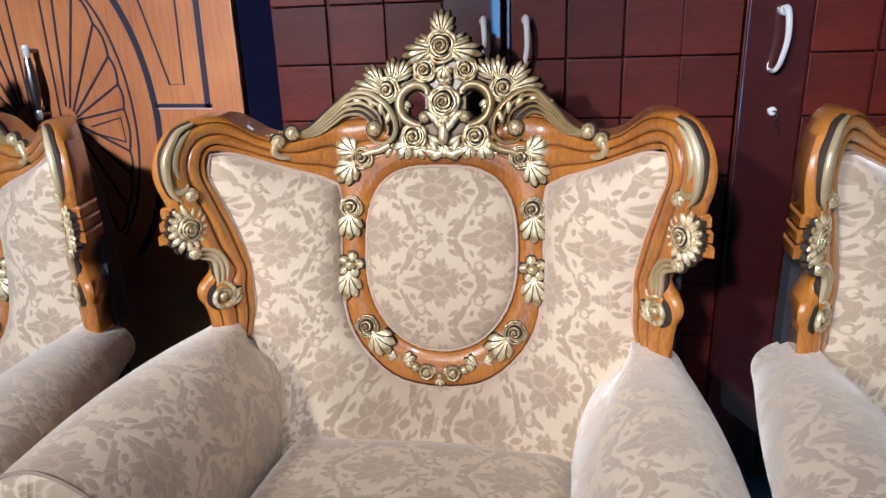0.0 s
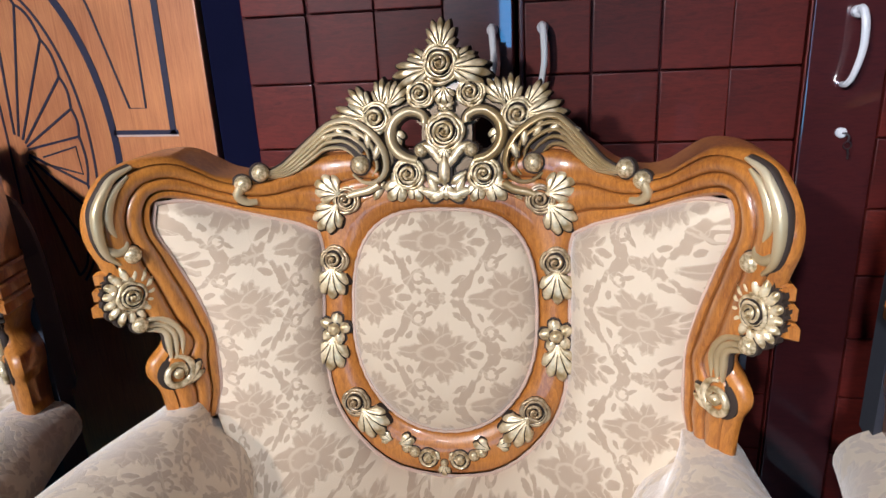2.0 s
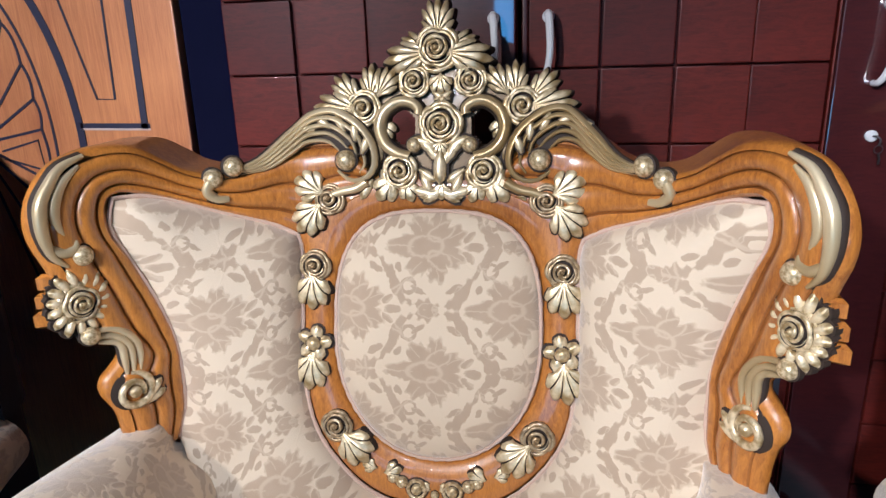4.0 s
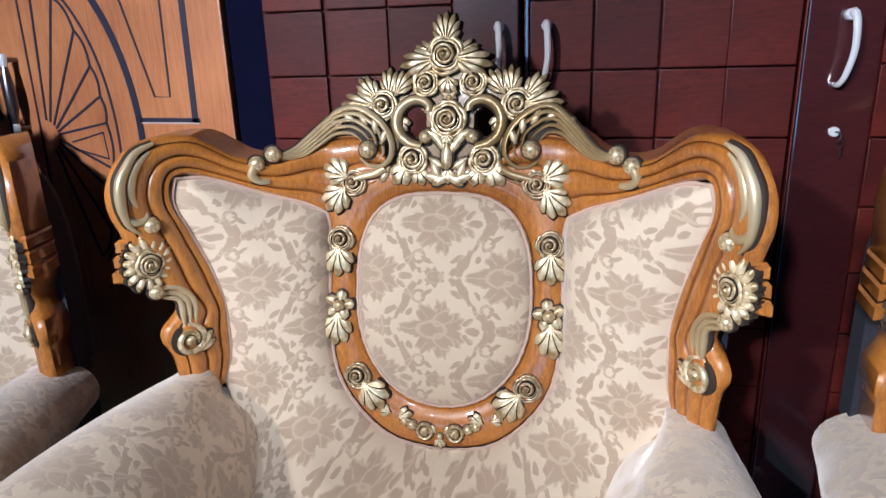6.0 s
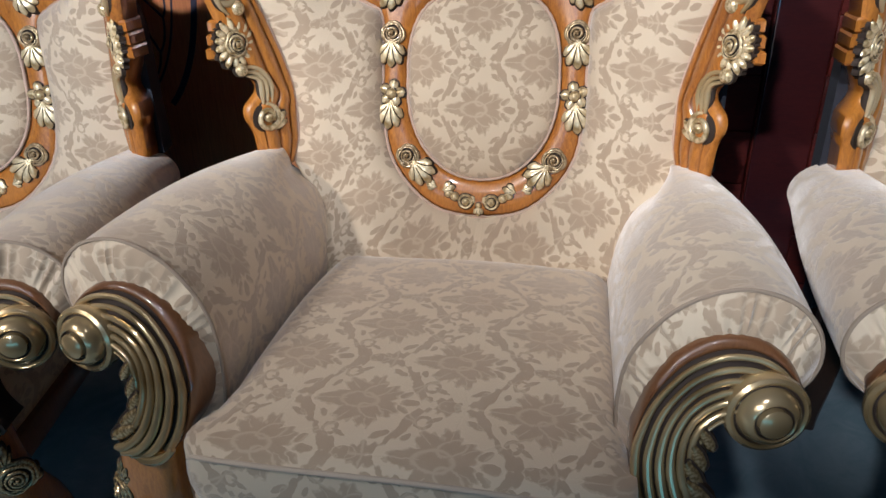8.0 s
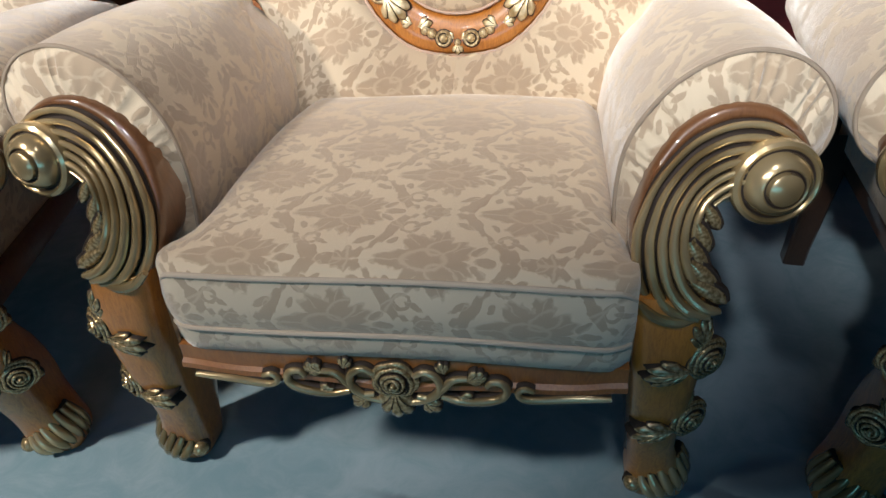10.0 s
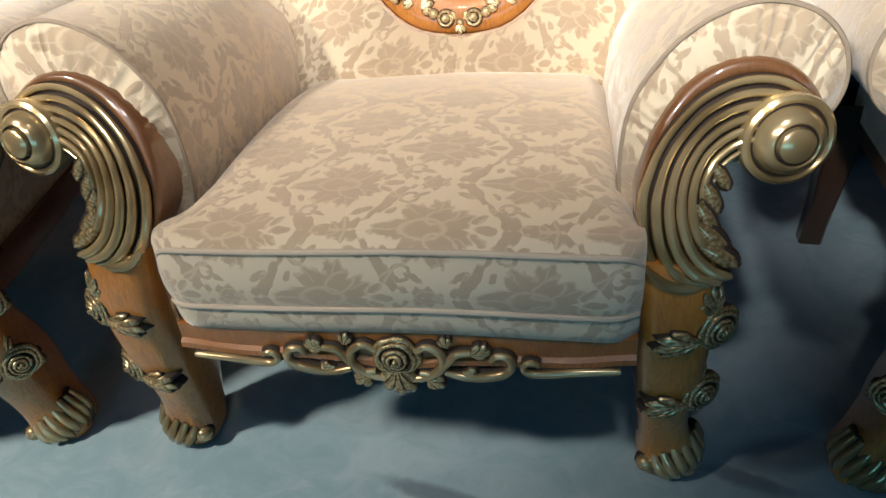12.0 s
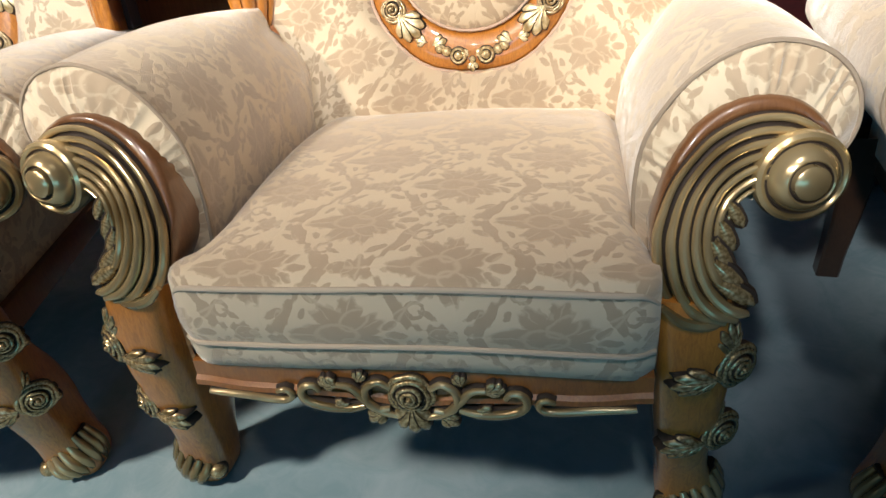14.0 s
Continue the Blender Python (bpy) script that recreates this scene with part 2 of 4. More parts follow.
# ---- mesh tools ----
class Shape:
    """Collects grids, tubes and turned profiles into one mesh."""

    def __init__(self):
        self.v, self.f, self.uv, self.m = [], [], [], []

    def grid(self, rows, uvs=None, closed=False, around=False, mat=0):
        """rows of points; closed joins each row's ends, around joins the last row to the first. mat: a number or f(i, j)."""
        base, n, w = len(self.v), len(rows), len(rows[0])
        for i, row in enumerate(rows):
            for j, p in enumerate(row):
                self.v.append(tuple(p))
                self.uv.append(uvs[i][j] if uvs else (p[0], p[2]))
        for i in range(n if around else n - 1):
            for j in range(w if closed else w - 1):
                a, b = base + i * w, base + (i + 1) % n * w
                k = (j + 1) % w
                self.f.append((a + j, a + k, b + k, b + j))
                self.m.append(mat(i, j) if callable(mat) else mat)
        return self

    def tube(self, path, radii, seg=8, mat=0, flat=1.0):
        path = [Vector(p) for p in path]
        if not hasattr(radii, "__len__"):
            radii = [radii] * len(path)
        side, rows = None, []
        for i, p in enumerate(path):
            way = (path[min(i + 1, len(path) - 1)] - path[max(i - 1, 0)]).normalized()
            if side is None:
                side = way.cross(Vector((0, -1, 0)))
                side = way.orthogonal() if side.length < 0.1 else side
            side = (side - way * side.dot(way)).normalized()
            up = side.cross(way)
            rows.append([p + (side * math.cos(a) + up * math.sin(a) * flat) * radii[i] for a in np.linspace(0, 2 * math.pi, seg, endpoint=False)])
        rows = [[path[0]] * seg] + rows + [[path[-1]] * seg]
        return self.grid(rows, closed=True, mat=mat)

    def lathe(self, profile, centre, axis, seg=28, mat=0):
        """profile: (radius, height along axis)."""
        axis = Vector(axis).normalized()
        a = axis.orthogonal().normalized()
        b = axis.cross(a)
        rows = [[Vector(centre) + axis * h + (a * math.cos(t) + b * math.sin(t)) * r for t in np.linspace(0, 2 * math.pi, seg, endpoint=False)] for r, h in profile]
        return self.grid(rows, closed=True, mat=mat)

    def box(self, lo, hi, bevel=0.0, mat=0):
        """A box with chamfered edges."""
        bm = bmesh.new()
        c, s = (Vector(lo) + Vector(hi)) / 2, Vector(hi) - Vector(lo)
        bmesh.ops.create_cube(bm, size=1, matrix=Matrix.Translation(c) @ Matrix.Diagonal((*s, 1)))
        if bevel:
            bmesh.ops.bevel(bm, geom=bm.edges[:], offset=bevel, segments=2, affect="EDGES", profile=0.6)
        base = len(self.v)
        bm.verts.index_update()
        for v in bm.verts:
            self.v.append(tuple(v.co)), self.uv.append((v.co.x, v.co.z))
        for f in bm.faces:
            self.f.append(tuple(base + v.index for v in f.verts)), self.m.append(mat)
        bm.free()
        return self

    def mesh(self, name, *materials, angle=14, weld=True):
        me = bpy.data.meshes.new(name)
        me.from_pydata(self.v, [], self.f)
        layer = me.uv_layers.new(name="UVMap")
        loops = np.empty(len(me.loops), dtype=np.int32)
        me.loops.foreach_get("vertex_index", loops)
        layer.data.foreach_set("uv", np.array(self.uv, dtype=np.float32)[loops].ravel())
        for x in materials:
            me.materials.append(x)
        me.polygons.foreach_set("material_index", self.m)
        bm = bmesh.new()
        bm.from_mesh(me)
        if weld:
            bmesh.ops.remove_doubles(bm, verts=bm.verts, dist=1e-5)
        bmesh.ops.recalc_face_normals(bm, faces=bm.faces)
        bm.to_mesh(me)
        bm.free()
        me.polygons.foreach_set("use_smooth", [True] * len(me.polygons))
        me.set_sharp_from_angle(angle=radians(angle))
        return me


def part(name, mesh, parent, label="", m=None):
    ob = new(name, mesh)
    ob.parent = parent
    if m is not None:
        ob.matrix_local = m
    return tagged(ob, label)


def spline(points, n):
    """n points along a smooth curve through the given ones, at even steps."""
    p = np.array(points, float)
    q = np.vstack([2 * p[0] - p[1], p, 2 * p[-1] - p[-2]])
    out = []
    for i in range(1, len(q) - 2):
        for t in np.linspace(0, 1, 12, endpoint=False):
            a, b, c, d = q[i - 1:i + 3]
            out.append(0.5 * (2 * b + (c - a) * t + (2 * a - 5 * b + 4 * c - d) * t * t + (3 * b - a - 3 * c + d) * t ** 3))
    out = np.array(out + [p[-1]])
    length = np.concatenate([[0], np.cumsum(np.linalg.norm(np.diff(out, axis=0), axis=1))])
    want = np.linspace(0, length[-1], n)
    return np.stack([np.interp(want, length, out[:, k]) for k in range(p.shape[1])], 1)


def pairwise(points, n):
    """The same number of steps between each two points, so that two curves stay matched."""
    p = np.array(points, float)
    q = np.vstack([2 * p[0] - p[1], p, 2 * p[-1] - p[-2]])
    out = []
    for i in range(1, len(q) - 2):
        for t in np.linspace(0, 1, n, endpoint=False):
            a, b, c, d = q[i - 1:i + 3]
            out.append(0.5 * (2 * b + (c - a) * t + (2 * a - 5 * b + 4 * c - d) * t * t + (3 * b - a - 3 * c + d) * t ** 3))
    return np.array(out + [p[-1]])


# ---- carved ornaments, each in its own plane: x right, y up, z outwards, about 1 in size ----
def rose_mesh(name, turns=2.3, petals=4, lean=20):
    """A carved rose: a spiral of petals round its bud inside a lobed outer cup, parted by dark cuts."""
    s, seg = Shape(), 40
    for big, base, lobes, phase in ((1.06, 0.0, petals, lean), (0.86, 0.13, petals - 1, lean + 70)):
        rows = []
        for f, h in ((1.0, -0.30), (1.03, 0.0), (1.0, 0.09), (0.92, 0.14), (0.82, 0.12), (0.76, 0.03), (0.74, -0.10), (0.0, -0.10)):
            row = []
            for j in range(seg):
                a = 2 * math.pi * j / seg
                c = abs(math.cos((lobes * a + radians(phase)) / 2))
                wave = 1 + (0.13 * (c ** 0.55 - 0.7) if f > 0.5 else 0)
                dip = -0.05 * (1 - c) ** 2 if h > 0.0 else 0
                row.append((big * f * wave * math.cos(a), big * f * wave * math.sin(a), base + h + dip))
            rows.append(row)
        s.grid(rows, closed=True, mat=lambda i, j: 0 if i in (1, 2, 3) else 1)
    rows, n = [], int(turns * 26)
    for i in range(n + 1):
        t = i / n
        a = radians(lean) + 2 * math.pi * turns * t
        r = 0.13 + 0.53 * t
        w = (0.53 / turns * 0.46) * (1 + 0.18 * math.sin(3.1 * a)) * min(1, 6 * (1 - t) + 0.1)
        top = 0.52 - 0.24 * t + 0.03 * math.sin(2.3 * a)
        rows.append([((r + d * w) * math.cos(a), (r + d * w) * math.sin(a), z) for d, z in ((-1.05, 0.05), (-0.95, top - 0.07), (-0.5, top), (0.3, top), (0.9, top - 0.09), (1.08, 0.05))])
    s.grid(rows, mat=lambda i, j: 1 if j in (0, 4) else 0)
    s.lathe([(0.15, 0.2), (0.13, 0.48), (0.07, 0.56), (0, 0.57)], (0.0, 0.0, 0), (0, 0, 1), 12)
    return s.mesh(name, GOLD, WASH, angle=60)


def finger(s, x, y, turn, length, wide, z=0.0, rise=0.12, tip=0.0, rim=0.065):
    """One rounded, pointed lobe of a carved leaf on a slightly wider dark bed."""
    c, d = math.cos(radians(turn)), math.sin(radians(turn))

    def place(u, v, h):
        return x + u * c - v * d, y + u * d + v * c, h
    rows, bed = [], []
    for t in np.linspace(0, 1, 9):
        half = wide * min(1, (t + 0.16) / 0.55) ** 0.8 * math.sqrt(max(0.004, 1 - (max(0, t - 0.6) / 0.4) ** 2.4))
        rows.append([place(k * half, length * (t - 0.03 * k * k), z + rise * (1 - k * k) ** 0.6 * math.sin(math.pi * min(1, 0.18 + 0.70 * t)) - (0.16 if abs(k) == 1 else 0) + tip * t * t) for k in (-1, -0.97, -0.6, -0.2, 0.2, 0.6, 0.97, 1)])
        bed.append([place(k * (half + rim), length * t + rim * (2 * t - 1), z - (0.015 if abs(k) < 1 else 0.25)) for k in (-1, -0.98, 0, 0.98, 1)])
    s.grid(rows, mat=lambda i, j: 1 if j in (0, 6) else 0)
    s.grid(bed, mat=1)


def leaf_mesh(name, lobes=5, spread=70, side=0.62, cut=0.12, inner=0.26):
    """A broad carved leaf from the origin up to (0, 1). Thin dark cuts part its rounded lobes; side: how long the outermost lobes are."""
    s, rows = Shape(), []
    stops = (0, 0.06, 0.14, 0.30, 0.5, 0.70, 0.86, 0.94)
    per = len(stops)
    n = lobes * per
    for t in np.linspace(0, 1, 10):
        row = []
        for j in range(n + 1):
            within = stops[j % per]
            f = 2 * (j // per + within) / lobes - 1
            k = abs(2 * within - 1)
            reach = side + (1 - side) * (1 - f * f) ** 1.1
            r = 0.06 + (reach * (1 - cut * k ** 1.5) - 0.06) * t
            way = radians(spread * f * (0.45 + 0.55 * t))
            open_cut = min(1, max(0, (t - inner * 0.6) / 0.2))
            groove = (0.09 if k > 0.93 else 0.022 if k > 0.85 else 0) * open_cut
            h = 0.12 + 0.10 * math.sin(math.pi * (0.10 + 0.72 * t)) * (1 - 0.5 * f * f) + 0.03 * k * k * open_cut - groove - 0.05 * max(0, t - 0.85) / 0.15
            row.append((-r * math.sin(way), r * math.cos(way), h))
        rows.append(row)
    s.grid(rows, mat=lambda i, j: 1 if j % per in (0, per - 1) and 0 < j < n - 1 and i > 9 * inner else 0)
    for edge in (rows[-1], [r[0] for r in rows], [r[-1] for r in rows]):
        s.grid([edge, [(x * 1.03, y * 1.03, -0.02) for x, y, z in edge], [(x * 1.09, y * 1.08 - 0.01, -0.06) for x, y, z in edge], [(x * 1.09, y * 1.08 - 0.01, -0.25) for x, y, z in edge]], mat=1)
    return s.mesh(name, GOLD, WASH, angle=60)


def lobe_mesh(name):
    """A single carved lobe."""
    s = Shape()
    finger(s, 0, 0, 0, 1.0, 0.20, 0.06, 0.16, 0.05)
    return s.mesh(name, GOLD, WASH, angle=60)


def flower_mesh(name, petals=5):
    """An open flower: cupped petals with a raised lip round a bead."""
    s = Shape()
    for k in range(petals):
        finger(s, 0, 0, 360 / petals * k, 1.0, 0.36, 0.05, 0.30, 0.12)
    s.lathe([(0.46, 0.0), (0.46, 0.34), (0.36, 0.36)], (0, 0, 0), (0, 0, 1), 16, 1)
    s.lathe([(0.38, 0.2), (0.38, 0.42), (0.30, 0.56), (0.16, 0.64), (0, 0.66)], (0, 0, 0), (0, 0, 1), 16)
    return s.mesh(name, GOLD, WASH, angle=60)


def daisy_mesh(name):
    """A small round flower: a rolled ring with a dark cut round its bead."""
    s = Shape()
    s.lathe([(1.12, -0.5), (1.12, 0.05), (1.0, 0.10)], (0, 0, 0), (0, 0, 1), 24, 1)
    s.lathe([(1.0, 0.0), (0.98, 0.26), (0.86, 0.40), (0.72, 0.36), (0.66, 0.22)], (0, 0, 0), (0, 0, 1), 24)
    s.lathe([(0.66, 0.22), (0.62, 0.10), (0.5, 0.10)], (0, 0, 0), (0, 0, 1), 24, 1)
    s.lathe([(0.5, 0.10), (0.5, 0.40), (0.38, 0.54), (0.2, 0.60), (0, 0.62)], (0, 0, 0), (0, 0, 1), 18)
    return s.mesh(name, GOLD, WASH, angle=60)


def bead_mesh(name):
    s = Shape()
    s.lathe([(1.0, -0.6), (1.0, 0.0), (0.94, 0.35), (0.75, 0.68), (0.45, 0.9), (0, 1.0)], (0, 0, 0), (0, 0, 1), 20)
    s.lathe([(1.16, -0.6), (1.16, 0.0), (1.0, 0.06)], (0, 0, 0), (0, 0, 1), 20, 1)
    return s.mesh(name, GOLD, WASH, angle=60)


def ray_mesh(name):
    """One blunt petal of the ring round a wing's rosette."""
    s = Shape()
    finger(s, 0, 0, 0, 1.0, 0.145, 0.06, 0.20, -0.04)
    return s.mesh(name, GOLD, WASH, angle=60)


def swirl_mesh(name, turns=1.35, hand=1):
    """A snail scroll with a bead at its heart."""
    s, n = Shape(), 48
    path, radii = [], []
    for i in range(n + 1):
        t = i / n
        a = hand * 2 * math.pi * turns * t
        r = 0.84 - 0.50 * t
        path.append((r * math.cos(a), r * math.sin(a), 0.16 + 0.16 * t))
        radii.append((0.21 - 0.09 * t) * min(1, 0.35 + 4 * t))
    s.tube(path, radii, 10)
    s.lathe([(0.93, -0.4), (0.93, 0.02), (0.7, 0.10), (0, 0.12)], (0, 0, 0), (0, 0, 1), 28, 1)
    s.lathe([(0.26, 0.1), (0.26, 0.38), (0.18, 0.50), (0, 0.54)], (0, 0, 0), (0, 0, 1), 18)
    return s.mesh(name, GOLD, WASH, angle=60)


ROSE = rose_mesh("rose", 1.9, 4, 40)
BIG_ROSE = rose_mesh("rose_full", 2.5, 5, 150)
CROWN = leaf_mesh("leaf_crown", 7, 50, 0.46, 0.22)
SHELL = leaf_mesh("leaf_shell", 5, 62, 0.56)
SCALLOP = leaf_mesh("leaf_scallop", 5, 54, 0.52, 0.15)
TREFOIL = leaf_mesh("leaf_trefoil", 3, 50, 0.62, 0.17)
FAN = leaf_mesh("leaf_fan", 5, 36, 0.50, 0.20)
SPRAY = leaf_mesh("leaf_spray", 5, 40, 0.42, 0.18)
SLIM = lobe_mesh("lobe")
FLOWER, DAISY, BEAD, RAY = flower_mesh("flower"), daisy_mesh("daisy"), bead_mesh("bead"), ray_mesh("ray")
SWIRL, SWIRL_BACK = swirl_mesh("swirl"), swirl_mesh("swirl_back", hand=-1)


def burnished(mesh):
    """The same carving with the brighter gold of the arms and legs."""
    mesh = mesh.copy()
    mesh.materials[0] = BRONZE
    return mesh


TIP, LOW_ROSE, LOW_FAN, LOW_TREFOIL, LOW_SPRAY, LOW_BEAD = [burnished(x) for x in (SLIM, BIG_ROSE, SCALLOP, TREFOIL, SPRAY, BEAD)]


def aged(mesh):
    """The same carving with the gold rubbed down to brown."""
    mesh = mesh.copy()
    mesh.materials[0] = AGED
    return mesh


AGED_ROSE = aged(ROSE)


def gilt(name, place, radii, h, seg=10, flat=1.3, bed=0.0036):
    """A gilt ribbon and the dark bed that it lies in. place(i, h): its points at a height."""
    n = len(radii)
    s = Shape()
    s.tube([place(i, h) for i in range(n)], radii, seg, 0, flat)
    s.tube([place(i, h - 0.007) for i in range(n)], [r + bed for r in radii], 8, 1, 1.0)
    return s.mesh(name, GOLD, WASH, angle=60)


def gilt_tube(path, radii):
    """A gilt lobe lying in a slightly wider dark bed, about an upright foot."""
    s = Shape()
    s.tube(path, radii, 8)
    heart = sum((Vector(p) for p in path), Vector()) / len(path)
    heart = Vector((0.376 * (1 if heart.x > 0 else -1), -0.262, 0))
    bed = []
    for p in path:
        flat = Vector((p[0], p[1], 0)) - heart
        bed.append(Vector(p) - flat.normalized() * 0.005)
    s.tube(bed, [r + 0.002 for r in radii], 8, 1)
    return s.mesh("foot_leaf", BRONZE, WASH, angle=60)


# ---- armchair, built round its own middle on the floor, its front towards -y ----
def back_y(u, v):
    """The back leans and is flat in the middle; its wings stand upright and come forward."""
    a = abs(u)
    t = min(1.0, max(0.0, (a - 0.19) / 0.21))
    x = a - 0.385
    return 0.38 + 0.21 * (v - 0.513) * (1 - t * t * (3 - 2 * t)) - 0.9 * (x + math.sqrt(x * x + 0.0016))


def back_normal(u, v):
    e = 1e-4
    return Vector(((back_y(u + e, v) - back_y(u - e, v)) / (2 * e), -1.0, (back_y(u, v + e) - back_y(u, v - e)) / (2 * e))).normalized()


def back(u, v, h=0.0):
    """A point of the curved, leaning back: u across, v up, h proud of it."""
    p = Vector((u, back_y(u, v), v))
    if h < 0:
        return p + Vector((-0.05 * h * max(-1, min(1, u / 0.45)), -h, 0))
    return p + back_normal(u, v) * h


def on_back(u, v, size, turn=0.0, h=0.0, tip=0.0):
    """Where an ornament sits on the back; turn in degrees, counterclockwise as seen from the front."""
    n = back_normal(u, v)
    up = (Vector((0, 0, 1)) - n * n.z).normalized()
    right = up.cross(n)
    m = Matrix((right, up, n)).transposed().to_4x4()
    return Matrix.Translation(back(u, v, h)) @ m @ pose(0, 0, 0, tip, 0, turn) @ Matrix.Diagonal((size, size, size, 1))


RAIL_IN = [(0.10, 0.955), (0.155, 0.925), (0.205, 0.893), (0.25, 0.910), (0.290, 0.928), (0.325, 0.945), (0.354, 0.961), (0.381, 0.975), (0.403, 0.985), (0.416, 0.988), (0.424, 0.979), (0.426, 0.956),
           (0.423, 0.929), (0.413, 0.894), (0.403, 0.850), (0.394, 0.810), (0.386, 0.768), (0.384, 0.735), (0.384, 0.705), (0.385, 0.675), (0.387, 0.645), (0.398, 0.600)]
RAIL_OUT = [(0.105, 1.000), (0.135, 1.040), (0.185, 1.050), (0.235, 1.035), (0.282, 1.006), (0.320, 1.001), (0.350, 1.011), (0.371, 1.029), (0.395, 1.050), (0.419, 1.056), (0.442, 1.052), (0.461, 1.036),
            (0.474, 1.003), (0.479, 0.972), (0.478, 0.942), (0.472, 0.907), (0.459, 0.825), (0.437, 0.769), (0.452, 0.735), (0.454, 0.711), (0.446, 0.673), (0.443, 0.605)]
RING_OUT = [(0, 0.474), (0.045, 0.478), (0.09, 0.489), (0.135, 0.518), (0.18, 0.57), (0.204, 0.63), (0.212, 0.72), (0.212, 0.80), (0.212, 0.86), (0.222, 0.905), (0.215, 0.955), (0.15, 0.985), (0.07, 0.99), (0, 0.99)]
PROFILE = [(0, -0.012), (0, 0.003), (0.04, 0.010), (0.10, 0.014), (0.18, 0.013), (0.20, 0.008), (0.22, 0.013), (0.32, 0.019), (0.40, 0.020), (0.475, 0.017), (0.495, 0.011), (0.515, 0.017), (0.62, 0.022),
           (0.72, 0.022), (0.80, 0.018), (0.82, 0.012), (0.84, 0.017), (0.92, 0.014), (0.975, 0.007), (1, -0.004), (1, -0.075), (0.5, -0.075), (0, -0.075)]


def oval(a):
    """The medallion's edge."""
    c, s = math.cos(a), math.sin(a)
    p = 0.66 if s > 0 else 0.95
    return 0.160 * math.copysign(abs(c) ** p, c), 0.742 + 0.190 * math.copysign(abs(s) ** p, s)


def rail_mesh(side):
    s = Shape()
    a, b = pairwise(RAIL_IN, 6), pairwise(RAIL_OUT, 6)
    rows = [[back(side * (p[0] + (q[0] - p[0]) * t), p[1] + (q[1] - p[1]) * t, h) for t, h in PROFILE] for p, q in zip(a, b)]
    s.grid(rows, closed=True, mat=lambda i, j: 1 if j in (4, 5, 9, 10, 14, 15) else 0)
    s.grid([rows[-1], [sum(rows[-1], Vector()) / len(PROFILE)] * len(PROFILE)], closed=True)
    return s.mesh("wing_rail", WOOD, GLAZE, angle=50)


def surround_mesh():
    s, n = Shape(), 64
    out = spline(RING_OUT, n)
    rows = []
    for k in range(2 * n - 2):
        i, side = (k, 1) if k < n else (2 * n - 2 - k, -1)
        q = (side * out[i][0], out[i][1])
        a = -math.pi / 2 + math.pi * i / (n - 1)
        p = oval(a)
        p = (side * abs(p[0]), p[1])
        rows.append([back(p[0] + (q[0] - p[0]) * t, p[1] + (q[1] - p[1]) * t, h) for t, h in [(0, -0.03), (0, 0.0), (0.12, 0.008), (0.35, 0.012), (0.7, 0.012), (0.9, 0.008), (1, -0.002), (1, -0.05), (0, -0.05)]])
    s.grid(rows, closed=True, around=True)
    return s.mesh("medallion_surround", WOOD, angle=50)


def medallion_mesh():
    s, rows, uvs = Shape(), [], []
    for r in np.linspace(0, 1, 30):
        row, uv = [], []
        for a in np.linspace(0, 2 * math.pi, 72, endpoint=False):
            u, v = oval(a)
            u, v = u * r, 0.742 + (v - 0.742) * r
            row.append(back(u, v, -0.004 + 0.054 * math.sqrt(max(0, 1 - r ** 2.7))))
            uv.append((u, v - 0.70))
        rows.append(row), uvs.append(uv)
    s.grid(rows, uvs, closed=True)
    return s.mesh("medallion_cushion", FABRIC, angle=80)


def medallion_cord_mesh():
    s = Shape()
    pts = [oval(a) for a in np.linspace(0, 2 * math.pi, 161)]
    return s.tube([back(u * 0.985, 0.742 + (v - 0.742) * 0.987, 0.008) for u, v in pts], [0.0035 + 0.0006 * math.sin(i * 1.9) for i in range(161)], 6).mesh("cord", CORD)


def near(p, line):
    a, b = line[:-1], line[1:]
    ab = b - a
    t = np.clip(((p - a) * ab).sum(1) / np.maximum((ab * ab).sum(1), 1e-12), 0, 1)
    return np.linalg.norm(a + ab * t[:, None] - p, axis=1).min()


CUSHION_TOP = [(0.218, 0.893), (0.256, 0.914), (0.290, 0.929), (0.325, 0.946), (0.354, 0.962), (0.390, 0.979), (0.420, 0.984)]
CUSHION_OUT = [(0.40, 0.36), (0.405, 0.48), (0.398, 0.600), (0.387, 0.655), (0.385, 0.700), (0.387, 0.757), (0.396, 0.815), (0.406, 0.861), (0.416, 0.901), (0.425, 0.946), (0.420, 0.984)]
CUSHION_IN = [(0, 0.36), (0, 0.42), (0.0, 0.474), (0.045, 0.478), (0.09, 0.489), (0.135, 0.518), (0.18, 0.57), (0.204, 0.63), (0.212, 0.72), (0.212, 0.80), (0.211, 0.86), (0.218, 0.893)]


